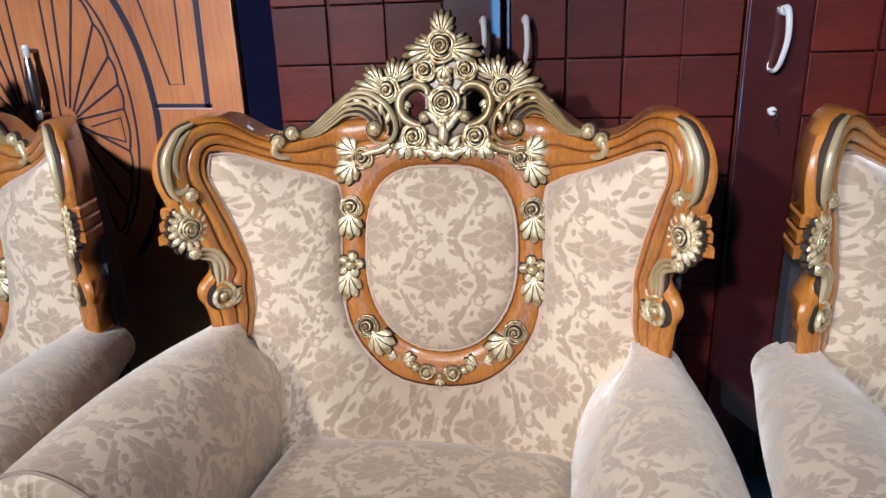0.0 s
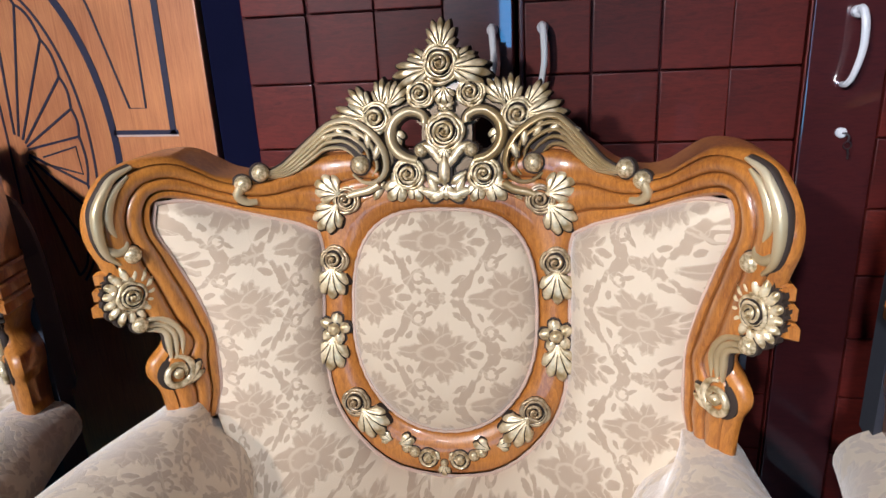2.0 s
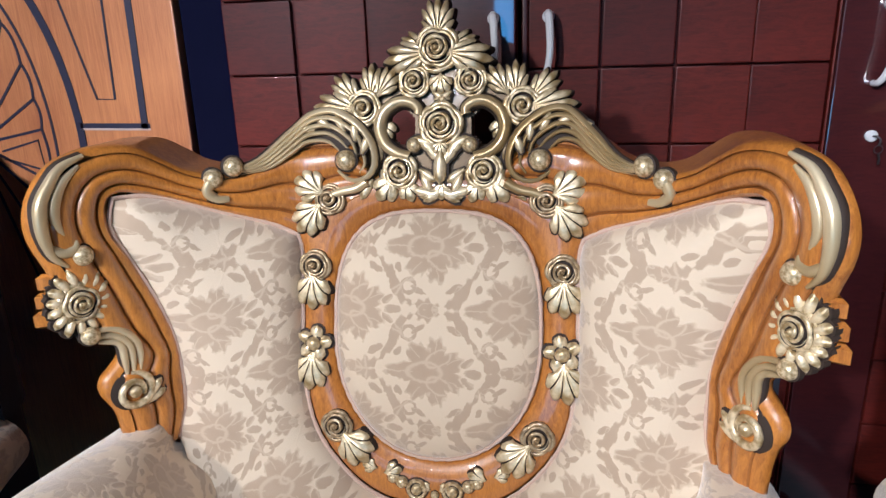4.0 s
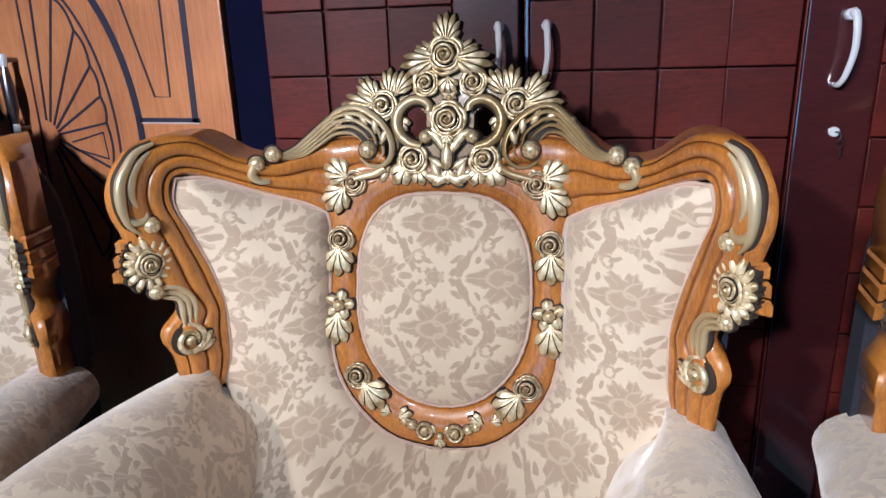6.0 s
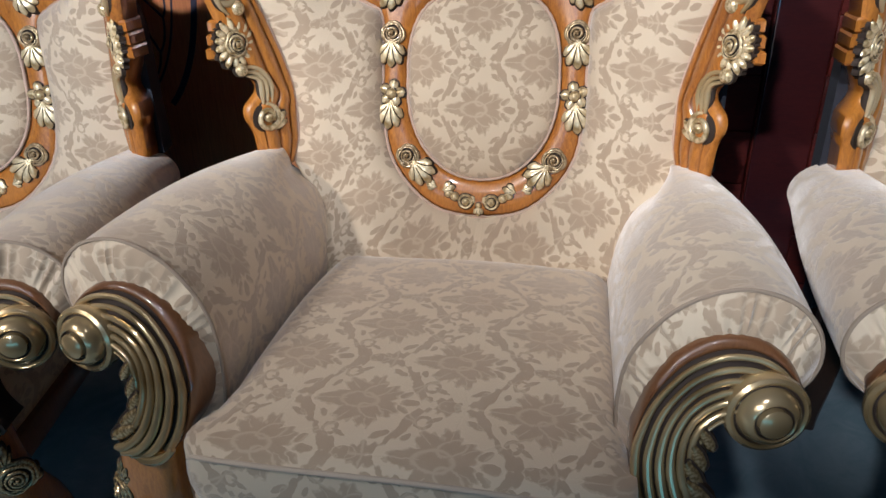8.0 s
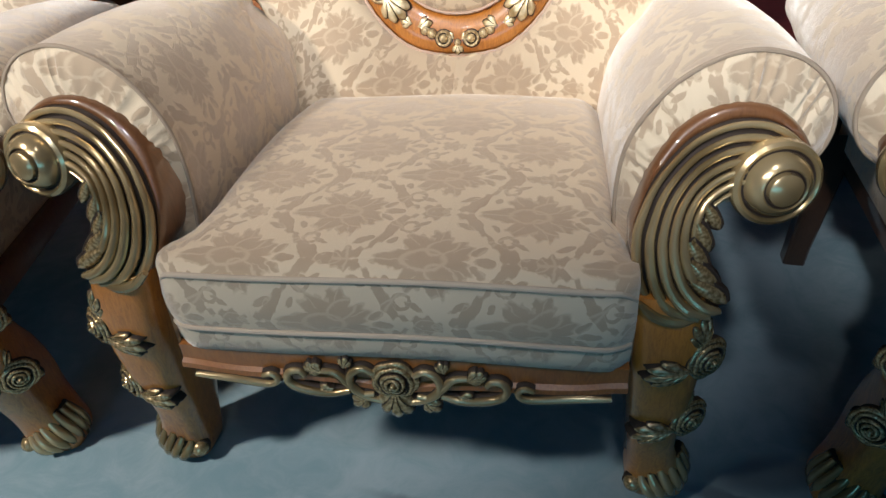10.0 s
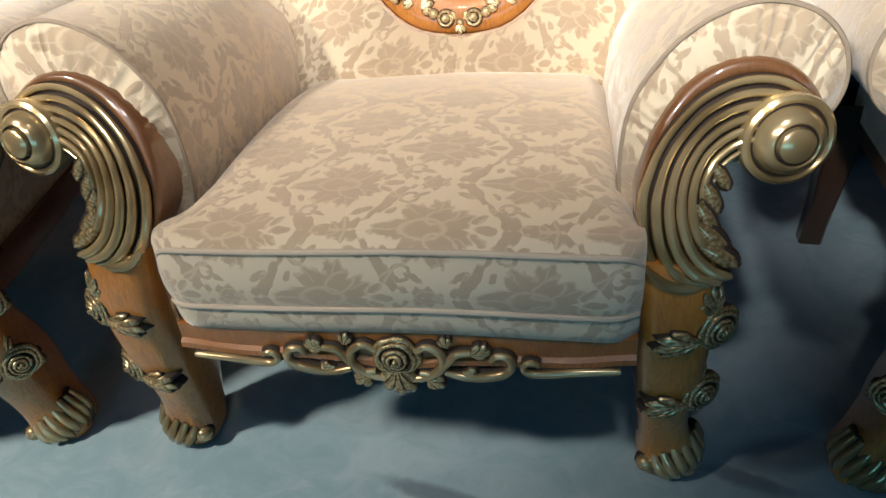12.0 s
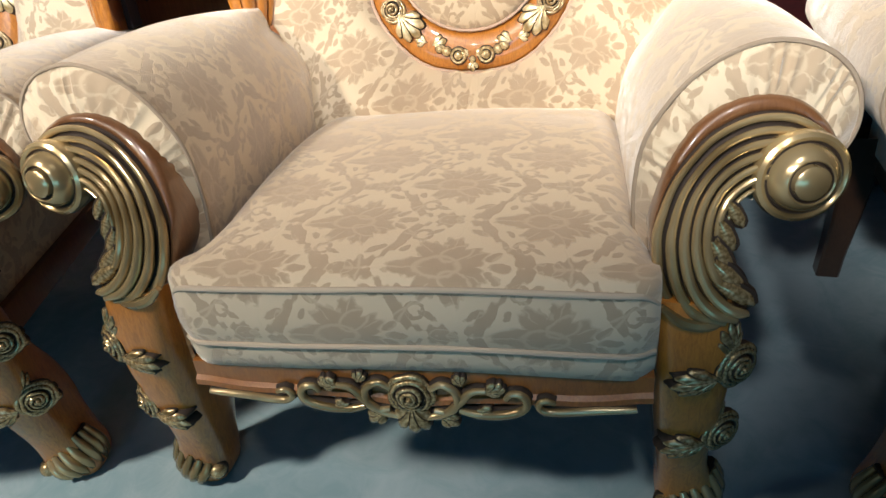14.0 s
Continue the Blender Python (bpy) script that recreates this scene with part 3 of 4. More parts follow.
def back_cushion_mesh():
    s, n, w = Shape(), 70, 44
    inn, out, top = spline(CUSHION_IN, n), spline(CUSHION_OUT, n), spline(CUSHION_TOP, w)
    low = np.linspace(inn[0], out[0], w)
    edges = np.vstack([spline(CUSHION_IN[2:], 60), top[1:], spline(CUSHION_OUT[2:], 60)[::-1]])
    for side in (1, -1):
        rows, uvs = [], []
        for i in range(n):
            t, row, uv = i / (n - 1), [], []
            for j in range(w):
                k = j / (w - 1)
                p = inn[i] * (1 - k) + out[i] * k + low[j] * (1 - t) + top[j] * t - (low[0] * (1 - k) * (1 - t) + low[-1] * k * (1 - t) + top[0] * (1 - k) * t + top[-1] * k * t)
                d = min(1.0, near(p, edges) / 0.080)
                h = -0.004 + 0.058 * math.sqrt(max(0, 1 - (1 - d) ** 2.3))
                lower = min(1.0, max(0.0, (0.56 - p[1]) / 0.14))
                h += 0.100 * lower * lower * (3 - 2 * lower) * d
                h -= 0.006 * math.exp(-(p[0] / 0.006) ** 2) * min(1, max(0, (0.47 - p[1]) / 0.02))
                h = max(h, 0.0)
                row.append(back(side * p[0], p[1], h)), uv.append((side * p[0] * 1.06, p[1] - 0.70))
            rows.append(row), uvs.append(uv)
        s.grid(rows, uvs)
    return s.mesh("back_cushion", FABRIC, angle=80)


def cushion_cord_mesh(side):
    p = np.vstack([spline(CUSHION_IN[2:], 70), spline(CUSHION_TOP, 40)[1:], spline(CUSHION_OUT[2:], 60)[::-1][1:]])
    return Shape().tube([back(side * u, v, 0.007) for u, v in p], [0.0034 + 0.0005 * math.sin(i * 1.7) for i in range(len(p))], 6).mesh("cord", CORD)


def back_shell_mesh():
    """The padded black back, as wide as the wings and rounded off towards its top."""
    s, rows = Shape(), []
    for v in np.linspace(0.30, 0.985, 34):
        half = 0.40 if v < 0.6 else 0.43
        edge = half + 0.026 * min(1, max(0, (0.95 - v) / 0.06)) if v > 0.6 else half
        deep = 0.078 + 0.067 * math.sqrt(max(0, 1 - (max(0, v - 0.80) / 0.185) ** 2))
        side = [(edge, -0.079), (edge, -deep + 0.012), (edge - 0.012, -deep)]
        rows.append([back(u, v, -0.05) for u in np.linspace(-half, half, 40)] + [back(u, v, h) for u, h in side] + [back(u, v, -deep) for u in np.linspace(half - 0.03, 0.03 - half, 36)] + [back(-u, v, h) for u, h in side[::-1]])
    s.grid(rows, closed=True)
    return s.mesh("back_panel", LINING)


# the arm: a padded roll, seen in section across the chair, and how it changes on its way to the back
ARM = [(0.288, 0.38), (0.280, 0.44), (0.278, 0.505), (0.288, 0.562), (0.320, 0.615), (0.358, 0.647), (0.404, 0.663), (0.450, 0.656), (0.482, 0.634), (0.500, 0.603), (0.503, 0.566), (0.488, 0.533), (0.458, 0.513), (0.408, 0.505), (0.355, 0.515)]


def arm_point(p, t, puff=1.0):
    """t: 0 at the front, 1 at the back."""
    cx, cz = 0.390, 0.53
    swell = 1 + 0.08 * math.sin(math.pi * min(1, t * 1.1 + 0.02)) * puff
    x = cx + (p[0] - cx) * (swell if p[0] > cx else 1 + 0.04 * (swell - 1)) * (1 - 0.12 * t * t if p[0] > cx else 1)
    if p[0] < cx:
        x += 0.085 * max(0, t - 0.35) ** 2 / 0.42 * min(1, max(0, (p[1] - 0.42) / 0.18)) * min(1, (cx - p[0]) / 0.08)
    z = cz + (p[1] - cz) * (1 if p[1] < cz else (swell * 0.8 + 0.2) * (1 - 0.27 * t * t))
    return x, z


def arm_mesh(side):
    s, rows, uvs = Shape(), [], []
    sec = spline(ARM, 40)
    arc = np.concatenate([[0], np.cumsum(np.linalg.norm(np.diff(sec, axis=0), axis=1))])
    for t in np.linspace(0, 1, 34):
        y = -0.237 + 0.575 * t
        ring = [arm_point(p, t) for p in sec]
        row = [(side * x, y, z) for x, z in ring]
        rows.append(row)
        uvs.append([(side * (a - 0.22), y * 1.0 + 0.13) for a in arc])
    s.grid(rows, uvs)
    return s.mesh("arm_roll", FABRIC, angle=80)


def arm_side_mesh(side):
    """The upholstered outer side under the roll."""
    s, rows, uvs = Shape(), [], []
    for z in np.linspace(0.30, 0.54, 8):
        row, uv = [], []
        for y in np.linspace(-0.26, 0.36, 20):
            bulge = 0.012 * math.sin(math.pi * (z - 0.3) / 0.26) * math.sin(math.pi * (y + 0.3) / 0.66)
            row.append((side * (0.338 + bulge), y, z)), uv.append((y, z))
        rows.append(row), uvs.append(uv)
    s.grid(rows, uvs)
    return s.mesh("arm_side", FABRIC, angle=80)


def arm_front_mesh(side):
    """The gathered facing between the welt and the carved post."""
    s = Shape()
    sec = spline(ARM, 260)
    mid = np.array((0.40, 0.50))
    rows, uvs = [], []
    for k in np.linspace(0, 1, 12):
        row, uv = [], []
        for i, p in enumerate(sec):
            q = p + (mid - p) * 0.62 * k
            fold = (0.0074 * abs(math.sin(i * 0.33 + 1.9 * math.sin(i * 0.085) + 1.1 * math.sin(i * 0.19))) ** 0.9 * (0.65 + 0.35 * math.sin(i * 0.23 + 1)) - 0.003) * math.sin(math.pi * min(1, k * 1.75 + 0.06)) + 0.0012 * math.sin(i * 0.71) * k
            y = -0.239 - (0.014 + 0.28 * max(0, 0.60 - q[1])) * math.sin(math.pi / 2 * min(1, 1.8 * k)) + fold
            row.append((side * q[0], y, q[1])), uv.append((side * q[0] * 1.2 + i * 0.0006, q[1] + 0.35))
        rows.append(row), uvs.append(uv)
    s.grid(rows, uvs)
    return s.mesh("arm_facing", FABRIC, angle=80)


def welt_mesh(side):
    sec = spline(ARM, 90)
    return Shape().tube([(side * p[0], -0.240, p[1]) for p in sec], 0.0029, 6).mesh("welt", WELT)


POST_OUT = [(0.358, 0.381), (0.320, 0.392), (0.299, 0.425), (0.294, 0.472), (0.301, 0.503), (0.312, 0.530), (0.330, 0.555), (0.354, 0.578), (0.390, 0.594), (0.428, 0.594), (0.458, 0.578), (0.476, 0.552), (0.474, 0.530)]
POST_IN = [(0.396, 0.402), (0.388, 0.410), (0.376, 0.425), (0.367, 0.445), (0.364, 0.468), (0.368, 0.490), (0.376, 0.506), (0.386, 0.516), (0.396, 0.522), (0.408, 0.526), (0.420, 0.529), (0.432, 0.530), (0.440, 0.530)]


def post_y(z):
    """How far forward the carved post's face is."""
    return -0.352 + 0.34 * max(0, z - 0.40)


def post_at(p, q, t, proud=0.0):
    x, z = p + (q - p) * t
    return x, post_y(z) + 0.016 * max(0, t - 0.45) ** 2 / 0.3 + 0.006 * max(0, 0.2 - t) / 0.2 - proud, z


def post_mesh(side):
    """The C-shaped post: a dark bed for the ridges, and a wooden rim round its outer edge."""
    s = Shape()
    a, b = pairwise(POST_IN, 8), pairwise(POST_OUT, 8)
    rows = []
    for i, (p, q) in enumerate(zip(a, b)):
        out = (q - p) / np.hypot(*(q - p))
        row = []
        for t, h in [(0.02, -0.07), (0.02, -0.012), (0.10, -0.006), (0.5, -0.005), (0.96, -0.006), (1.0, -0.008)]:
            x, y, z = post_at(p, q, t, h)
            row.append((side * x, y, z))
        x, y, z = post_at(p, q, 1.0)
        k = i / (len(a) - 1)
        broad = math.exp(-((k - (0.46 if side < 0 else 0.64)) / (0.32 if side < 0 else 0.22)) ** 2)
        wide = min(1, i / 12) * (0.002 + 0.014 * broad)
        for k, d in ((0.15, 0.006), (0.5, 0.006), (0.85, 0.010), (1.0, 0.017), (1.0, 0.085)):
            row.append((side * (x + out[0] * k * wide), y + d, z + out[1] * k * wide))
        rows.append(row)
    s.grid(rows, closed=True, mat=lambda i, j: 1 if j in (0, 1, 2, 3, 4) else 0)
    for r in (rows[0], rows[-1]):
        c = sum((Vector(p) for p in r), Vector()) / len(r)
        s.grid([r, [c] * len(r)], closed=True)
    return s.mesh("arm_post", RIM_WOOD, WASH, angle=50)


def post_ridge_mesh(side, n, count=7):
    """One of the gilt ridges that leave the post's inner edge, sweep up its outside and twist into the knob."""
    a, b = pairwise(POST_IN, 12), pairwise(POST_OUT, 12)
    last = len(a) - 1
    end = 0.97 - 0.035 * n
    path, radii = [], []
    for i in range(int(end * last) + 1):
        k = i / last
        many = 3.4 + (count - 3.9) * min(1, k / 0.50) ** 0.9
        t = 0.955 - 0.95 * n / many
        if t < 0.02:
            continue
        x, y, z = post_at(a[i], b[i], t, 0.000)
        path.append((side * x, y, z))
        half = np.hypot(*(b[i] - a[i])) * 0.95 / many / 2
        radii.append(max(0.0012, min(0.0100, half * 0.80) * min(1, 0.30 + t * 4) * min(1, 0.25 + (end - k) * 6)))
    return Shape().tube(path, radii, 12, flat=1.25).mesh("ridge", BRONZE)


def knob_mesh(side):
    s = Shape()
    c, axis = (side * 0.436, -0.290, 0.536), (side * 0.16, -1, 0.10)
    s.lathe([(0.0418, -0.03), (0.0476, -0.005), (0.0493, 0.006), (0.0476, 0.013), (0.0435, 0.016), (0.0394, 0.014)], c, axis, 40)
    s.lathe([(0.0394, 0.014), (0.0377, 0.011), (0.0360, 0.012)], c, axis, 40, 1)
    s.lathe([(0.0360, 0.012), (0.0342, 0.021), (0.0290, 0.028), (0.0238, 0.031), (0.0220, 0.030)], c, axis, 40)
    s.lathe([(0.0220, 0.030), (0.0206, 0.026), (0.0188, 0.027)], c, axis, 40, 1)
    s.lathe([(0.0188, 0.027), (0.0180, 0.034), (0.0139, 0.037), (0, 0.038)], c, axis, 40)
    return s.mesh("knob", BRONZE, WASH, angle=40)


LEG = [(0.405, 0.345, -0.314, 0.088, 0.074), (0.36, 0.350, -0.318, 0.086, 0.074), (0.31, 0.354, -0.316, 0.086, 0.078), (0.26, 0.356, -0.304, 0.084, 0.092), (0.20, 0.357, -0.281, 0.078, 0.118), (0.14, 0.360, -0.264, 0.072, 0.122),
       (0.10, 0.365, -0.260, 0.070, 0.108), (0.06, 0.373, -0.260, 0.078, 0.094), (0.03, 0.379, -0.262, 0.090, 0.088), (0.008, 0.380, -0.263, 0.086, 0.082), (0.0, 0.380, -0.264, 0.070, 0.068)]


def leg_mesh(side):
    s = Shape()
    rows = []
    for z, cx, cy, wx, wy in pairwise(LEG, 4):
        row = []
        for a in np.linspace(0, 2 * math.pi, 28, endpoint=False):
            c, d = math.cos(a), math.sin(a)
            row.append((side * (cx + wx / 2 * math.copysign(abs(c) ** 0.55, c)), cy + wy / 2 * math.copysign(abs(d) ** 0.55, d), max(z, 0)))
        rows.append(row)
    rows = [[(side * 0.345, -0.305, 0.405)] * 28] + rows + [[(side * 0.380, -0.262, 0)] * 28]
    s.grid(rows, closed=True)
    return s.mesh("front_leg", WOOD, angle=50)


def rear_leg_mesh(side):
    s, rows = Shape(), []
    for z, y, w in ((0.34, 0.33, 0.065), (0.25, 0.335, 0.06), (0.15, 0.35, 0.05), (0.05, 0.375, 0.045), (0, 0.385, 0.045)):
        rows.append([(side * 0.345 + w / 2 * dx, y + w / 2 * dy, z) for dx, dy in ((-1, -0.8), (-0.8, -1), (0.8, -1), (1, -0.8), (1, 0.8), (0.8, 1), (-0.8, 1), (-1, 0.8))])
    rows.append([(side * 0.345, 0.385, 0)] * 8)
    s.grid(rows, closed=True)
    return s.mesh("rear_leg", SHADED_LEG_WOOD, angle=40)


def seat_mesh():
    """The seat pad: a crowned top, a rounded front edge and an upright front."""
    s = Shape()
    prof = []
    for y in np.linspace(0.30, -0.335, 44):
        k = (y + 0.375) / 0.715
        prof.append((y, 0.447 + 0.020 * math.sin(math.pi * min(1, k * 1.1)) - 0.05 * max(0, k - 0.55) ** 1.3 - 9.0 * max(0, y - 0.185) ** 2))
    prof += [(-0.355, 0.449), (-0.368, 0.445), (-0.376, 0.438), (-0.379, 0.432), (-0.379, 0.428), (-0.380, 0.415), (-0.384, 0.395), (-0.384, 0.375), (-0.380, 0.358), (-0.377, 0.352), (-0.378, 0.345), (-0.376, 0.33), (-0.372, 0.312), (-0.362, 0.306), (-0.30, 0.306)]
    arc, rows, uvs = 0.0, [], []
    last = prof[0]
    for y, z in prof:
        arc += math.hypot(y - last[0], z - last[1])
        last = (y, z)
        row, uv = [], []
        for c in np.linspace(-1, 1, 50):
            e = abs(c)
            half = 0.289 if y < -0.33 else 0.285
            x = half * c
            drop = 0.044 * max(0, (e - 0.80) / 0.20) ** 2.2 * min(1, max(0, (y + 0.372) / 0.14)) if z > 0.43 else 0
            pull = 0.018 * max(0, (e - 0.88) / 0.12) ** 2 if y < -0.3 else 0
            dip = 0.0015 * math.sin(x * 16 + 0.8)
            row.append((x, y + pull, z - drop + dip + (0.002 if y < -0.35 else 0.007) * (1 - e * e)))
            uv.append((x - 0.055, 0.725 - arc))
        rows.append(row), uvs.append(uv)
    s.grid(rows, uvs)
    for pick in (0, -1):
        edge = [r[pick] for r in rows]
        s.grid([edge, [(x, y, 0.306) for x, y, z in edge]])
    return s.mesh("seat_pad", FABRIC, angle=80)


def piping_mesh(z, y):
    s = Shape()
    xs = np.linspace(-1, 1, 60)
    return s.tube([(0.286 * c, y + 0.018 * max(0, (abs(c) - 0.88) / 0.12) ** 2, z + 0.0015 * math.sin(0.286 * c * 16 + 0.8) + 0.002 * (1 - c * c) - (0.02 if z > 0.4 else 0.004) * max(0, (abs(c) - 0.9) / 0.1) ** 2) for c in xs], 0.0038, 8).mesh("piping", CORD_FABRIC)


def apron_mesh():
    s, rows = Shape(), []
    for x in np.linspace(-0.288, 0.288, 41):
        low = 0.268 + 0.010 * math.exp(-((abs(x) - 0.29) / 0.05) ** 2) - 0.012 * math.exp(-(x / 0.06) ** 2)
        rows.append([(x, -0.352, 0.318), (x, -0.368, 0.314), (x, -0.368, low + 0.014), (x, -0.374, low + 0.010), (x, -0.375, low + 0.003), (x, -0.368, low), (x, -0.340, low), (x, -0.335, 0.318)])
    s.grid(rows, closed=True)
    # the shade under the seat is put into the apron's darker wood
    return s.mesh("front_apron", GLAZE, angle=40)


def side_apron_mesh(side):
    s = Shape()
    s.box((min(side * 0.305, side * 0.342), -0.28, 0.262), (max(side * 0.305, side * 0.342), 0.33, 0.315), 0.006)
    return s.mesh("side_apron", RIM_WOOD, angle=40)


def facing_front(x, y, z, size, turn=0.0, yaw=0.0, tip=0.0):
    """Where an ornament sits on the chair's upright front; yaw turns it towards the chair's left side."""
    return Matrix.Translation((x, y, z)) @ pose(0, 0, 0, 0, 0, yaw) @ pose(0, 0, 0, 90, 0, 0) @ pose(0, 0, 0, tip, 0, turn) @ Matrix.Diagonal((size, size, size, 1))


# same velvet as the piping, darkened for the shade along the welt
WELT = plain("shaded_velvet_welt", (0.36, 0.275, 0.20), (0.28, 0.21, 0.15), 0.85, 60)
CORD_FABRIC = plain("greige_velvet_cord", (0.57, 0.465, 0.355), (0.48, 0.38, 0.285), 0.85, 60)


CREST = 0.009


def crest_inside(u, v):
    """Whether the solid ground of the pierced crest covers this point."""
    u = abs(u - CREST)
    if math.hypot((u - 0.064) / 0.023, (v - 1.050) / 0.029) < 1 or v < 0.96 or v > 1.19:
        return False
    if v < 1.075:
        return u < np.interp(v, [0.96, 1.0, 1.05, 1.075], [0.15, 0.17, 0.17, 0.145])
    return u < np.interp(v, [1.075, 1.10, 1.13, 1.19], [0.13, 0.090, 0.048, 0.010])


def crest_mesh():
    s, step = Shape(), 0.004
    us = np.arange(-0.181, 0.1991, step)
    vs = np.arange(0.95, 1.2, step)
    seen = {}

    def corner(i, j, h):
        if (i, j, h) not in seen:
            seen[i, j, h] = len(s.v)
            p = back(us[i], vs[j], h)
            s.v.append(tuple(p)), s.uv.append((us[i], vs[j]))
        return seen[i, j, h]
    full = {(i, j) for i in range(len(us) - 1) for j in range(len(vs) - 1) if crest_inside(us[i] + step / 2, vs[j] + step / 2)}
    for i, j in full:
        sq = ((i, j), (i + 1, j), (i + 1, j + 1), (i, j + 1))
        s.f.append(tuple(corner(a, b, 0.004) for a, b in sq)), s.m.append(0)
        s.f.append(tuple(corner(a, b, -0.035) for a, b in sq[::-1])), s.m.append(0)
        for k, (di, dj) in enumerate(((0, -1), (1, 0), (0, 1), (-1, 0))):
            if (i + di, j + dj) not in full:
                a, b = sq[k], sq[(k + 1) % 4]
                s.f.append((corner(*a, 0.004), corner(*a, -0.035), corner(*b, -0.035), corner(*b, 0.004))), s.m.append(0)
    return s.mesh("crest_ground", UMBER, angle=30)


def armchair():
    chair = new("armchair")
    for side in (1, -1):
        rail = part("wing_rail", rail_mesh(side), chair)
        # gilt leaf down the wing's outer edge
        for line, r in (([(0.437, 1.047), (0.452, 1.036), (0.461, 1.016), (0.468, 0.993), (0.470, 0.965), (0.469, 0.942), (0.466, 0.924), (0.459, 0.909)], 0.0085),
                        ([(0.441, 1.035), (0.452, 1.018), (0.459, 0.996), (0.461, 0.971), (0.457, 0.947)], 0.0066), ([(0.468, 0.940), (0.461, 0.929), (0.454, 0.931), (0.451, 0.941)], 0.0055)):
            pts = spline(line, 26)
            rad = [r * math.sin(math.pi * (0.06 + 0.90 * i / 25)) ** 0.8 + 0.0006 for i in range(26)]
            part("gilt_stem", gilt("gilt_stem", lambda i, h: back(side * pts[i][0], pts[i][1], h), rad, 0.019, bed=0.0030), rail)
        part("bead", BEAD, rail, "", on_back(side * 0.449, 0.919, 0.0140, 0, 0.018))
        part("bead", BEAD, rail, "", on_back(side * 0.454, 0.808, 0.0130, 0, 0.018))
        for k in range(15):
            a = 24 * k
            ray = Matrix.Translation((-0.46 * math.sin(radians(a)), 0.46 * math.cos(radians(a)), 0)) @ pose(0, 0, 0, 0, 0, a + 14) @ Matrix.Diagonal((1, 0.56 + 0.10 * math.cos(radians(2 * a + 30)), 1, 1))
            part("petal", RAY, rail, "", on_back(side * 0.456, 0.857, 0.045, 0, 0.012) @ ray)
        part("rose", BIG_ROSE, rail, "", on_back(side * 0.456, 0.857, 0.0265, 20 * side, 0.018))
        # stepped block on the outer edge
        block = Shape()
        for k in range(3):
            rows = []
            z0, z1 = 0.830 + 0.024 * k, 0.8535 + 0.024 * k
            wide = 0.012 - 0.003 * k
            for u, h in ((0.452, 0.012), (0.468 + wide * 0.4, 0.008), (0.472 + wide, -0.004), (0.472 + wide, -0.078), (0.452, -0.078)):
                rows.append([back(side * (u - 0.003), z0, h - 0.003), back(side * u, z0 + 0.004, h), back(side * u, z1 - 0.004, h), back(side * (u - 0.003), z1, h - 0.003)])
            block.grid(rows, around=True)
        part("stepped_block", block.mesh("stepped_block", WOOD, angle=35), rail)
        part("scroll", SWIRL if side > 0 else SWIRL_BACK, rail, "", on_back(side * 0.432, 0.708, 0.033, 90, 0.016))
        part("leaf", SLIM, rail, "", on_back(side * 0.422, 0.689, 0.034, 40 * side, 0.020))
        part("leaf", SLIM, rail, "", on_back(side * 0.426, 0.682, 0.036, 68 * side, 0.018))
        for k in range(3):
            pts = spline([(0.456 - 0.003 * k, 0.812 - 0.008 * k), (0.438, 0.808 - 0.010 * k), (0.426 + 0.004 * k, 0.788 - 0.006 * k), (0.422 + 0.006 * k, 0.765), (0.424 + 0.005 * k, 0.736)], 18)
            part("gilt_stem", gilt("gilt_stem", lambda i, h: back(side * pts[i][0], pts[i][1], h), [0.0050 * math.sin(math.pi * (0.12 + 0.76 * i / 17)) + 0.0008 for i in range(18)], 0.019, bed=0.0022), rail)
        # two beads and a tail where the rail dips
        part("bead", BEAD, rail, "", on_back(side * 0.301, 1.006, 0.0145, 0, 0.018))
        part("bead", BEAD, rail, "", on_back(side * 0.324, 0.993, 0.0140, 0, 0.018))
        pts = spline([(0.326, 0.990), (0.331, 0.975), (0.321, 0.963), (0.308, 0.961)], 14)
        part("gilt_stem", gilt("gilt_stem", lambda i, h: back(side * pts[i][0], pts[i][1], h), [0.0095 - 0.0004 * i for i in range(14)], 0.018), rail)
        # a fluted acanthus leaf that sweeps along the rail and curls round a bead beside the crest
        low = np.array([(0.292, 0.994), (0.260, 0.998), (0.233, 1.014), (0.208, 1.028), (0.178, 1.032), (0.162, 1.024), (0.153, 1.014)])
        high = np.array([(0.300, 1.001), (0.270, 1.012), (0.236, 1.042), (0.200, 1.066), (0.166, 1.075), (0.138, 1.064), (0.115, 1.045)])
        curl = ([], [(0.140, 1.018)], [(0.129, 1.014), (0.128, 1.000)], [(0.118, 1.016), (0.115, 0.998), (0.124, 0.985)], [(0.101, 1.020), (0.100, 0.994), (0.116, 0.976), (0.140, 0.975), (0.158, 0.988)])
        bed = Shape()
        strips = [spline(low + (high - low) * k, 30) for k in (0, 0.02, 0.5, 0.98, 1)]
        bed.grid([[back(side * (q[0] + CREST * side * np.clip((0.26 - q[0]) / 0.1, 0, 1)), q[1], 0.002 if k in (0, 4) else 0.0205) for q in strip] for k, strip in enumerate(strips)])
        part("acanthus_bed", bed.mesh("acanthus_bed", WASH, angle=60), rail)
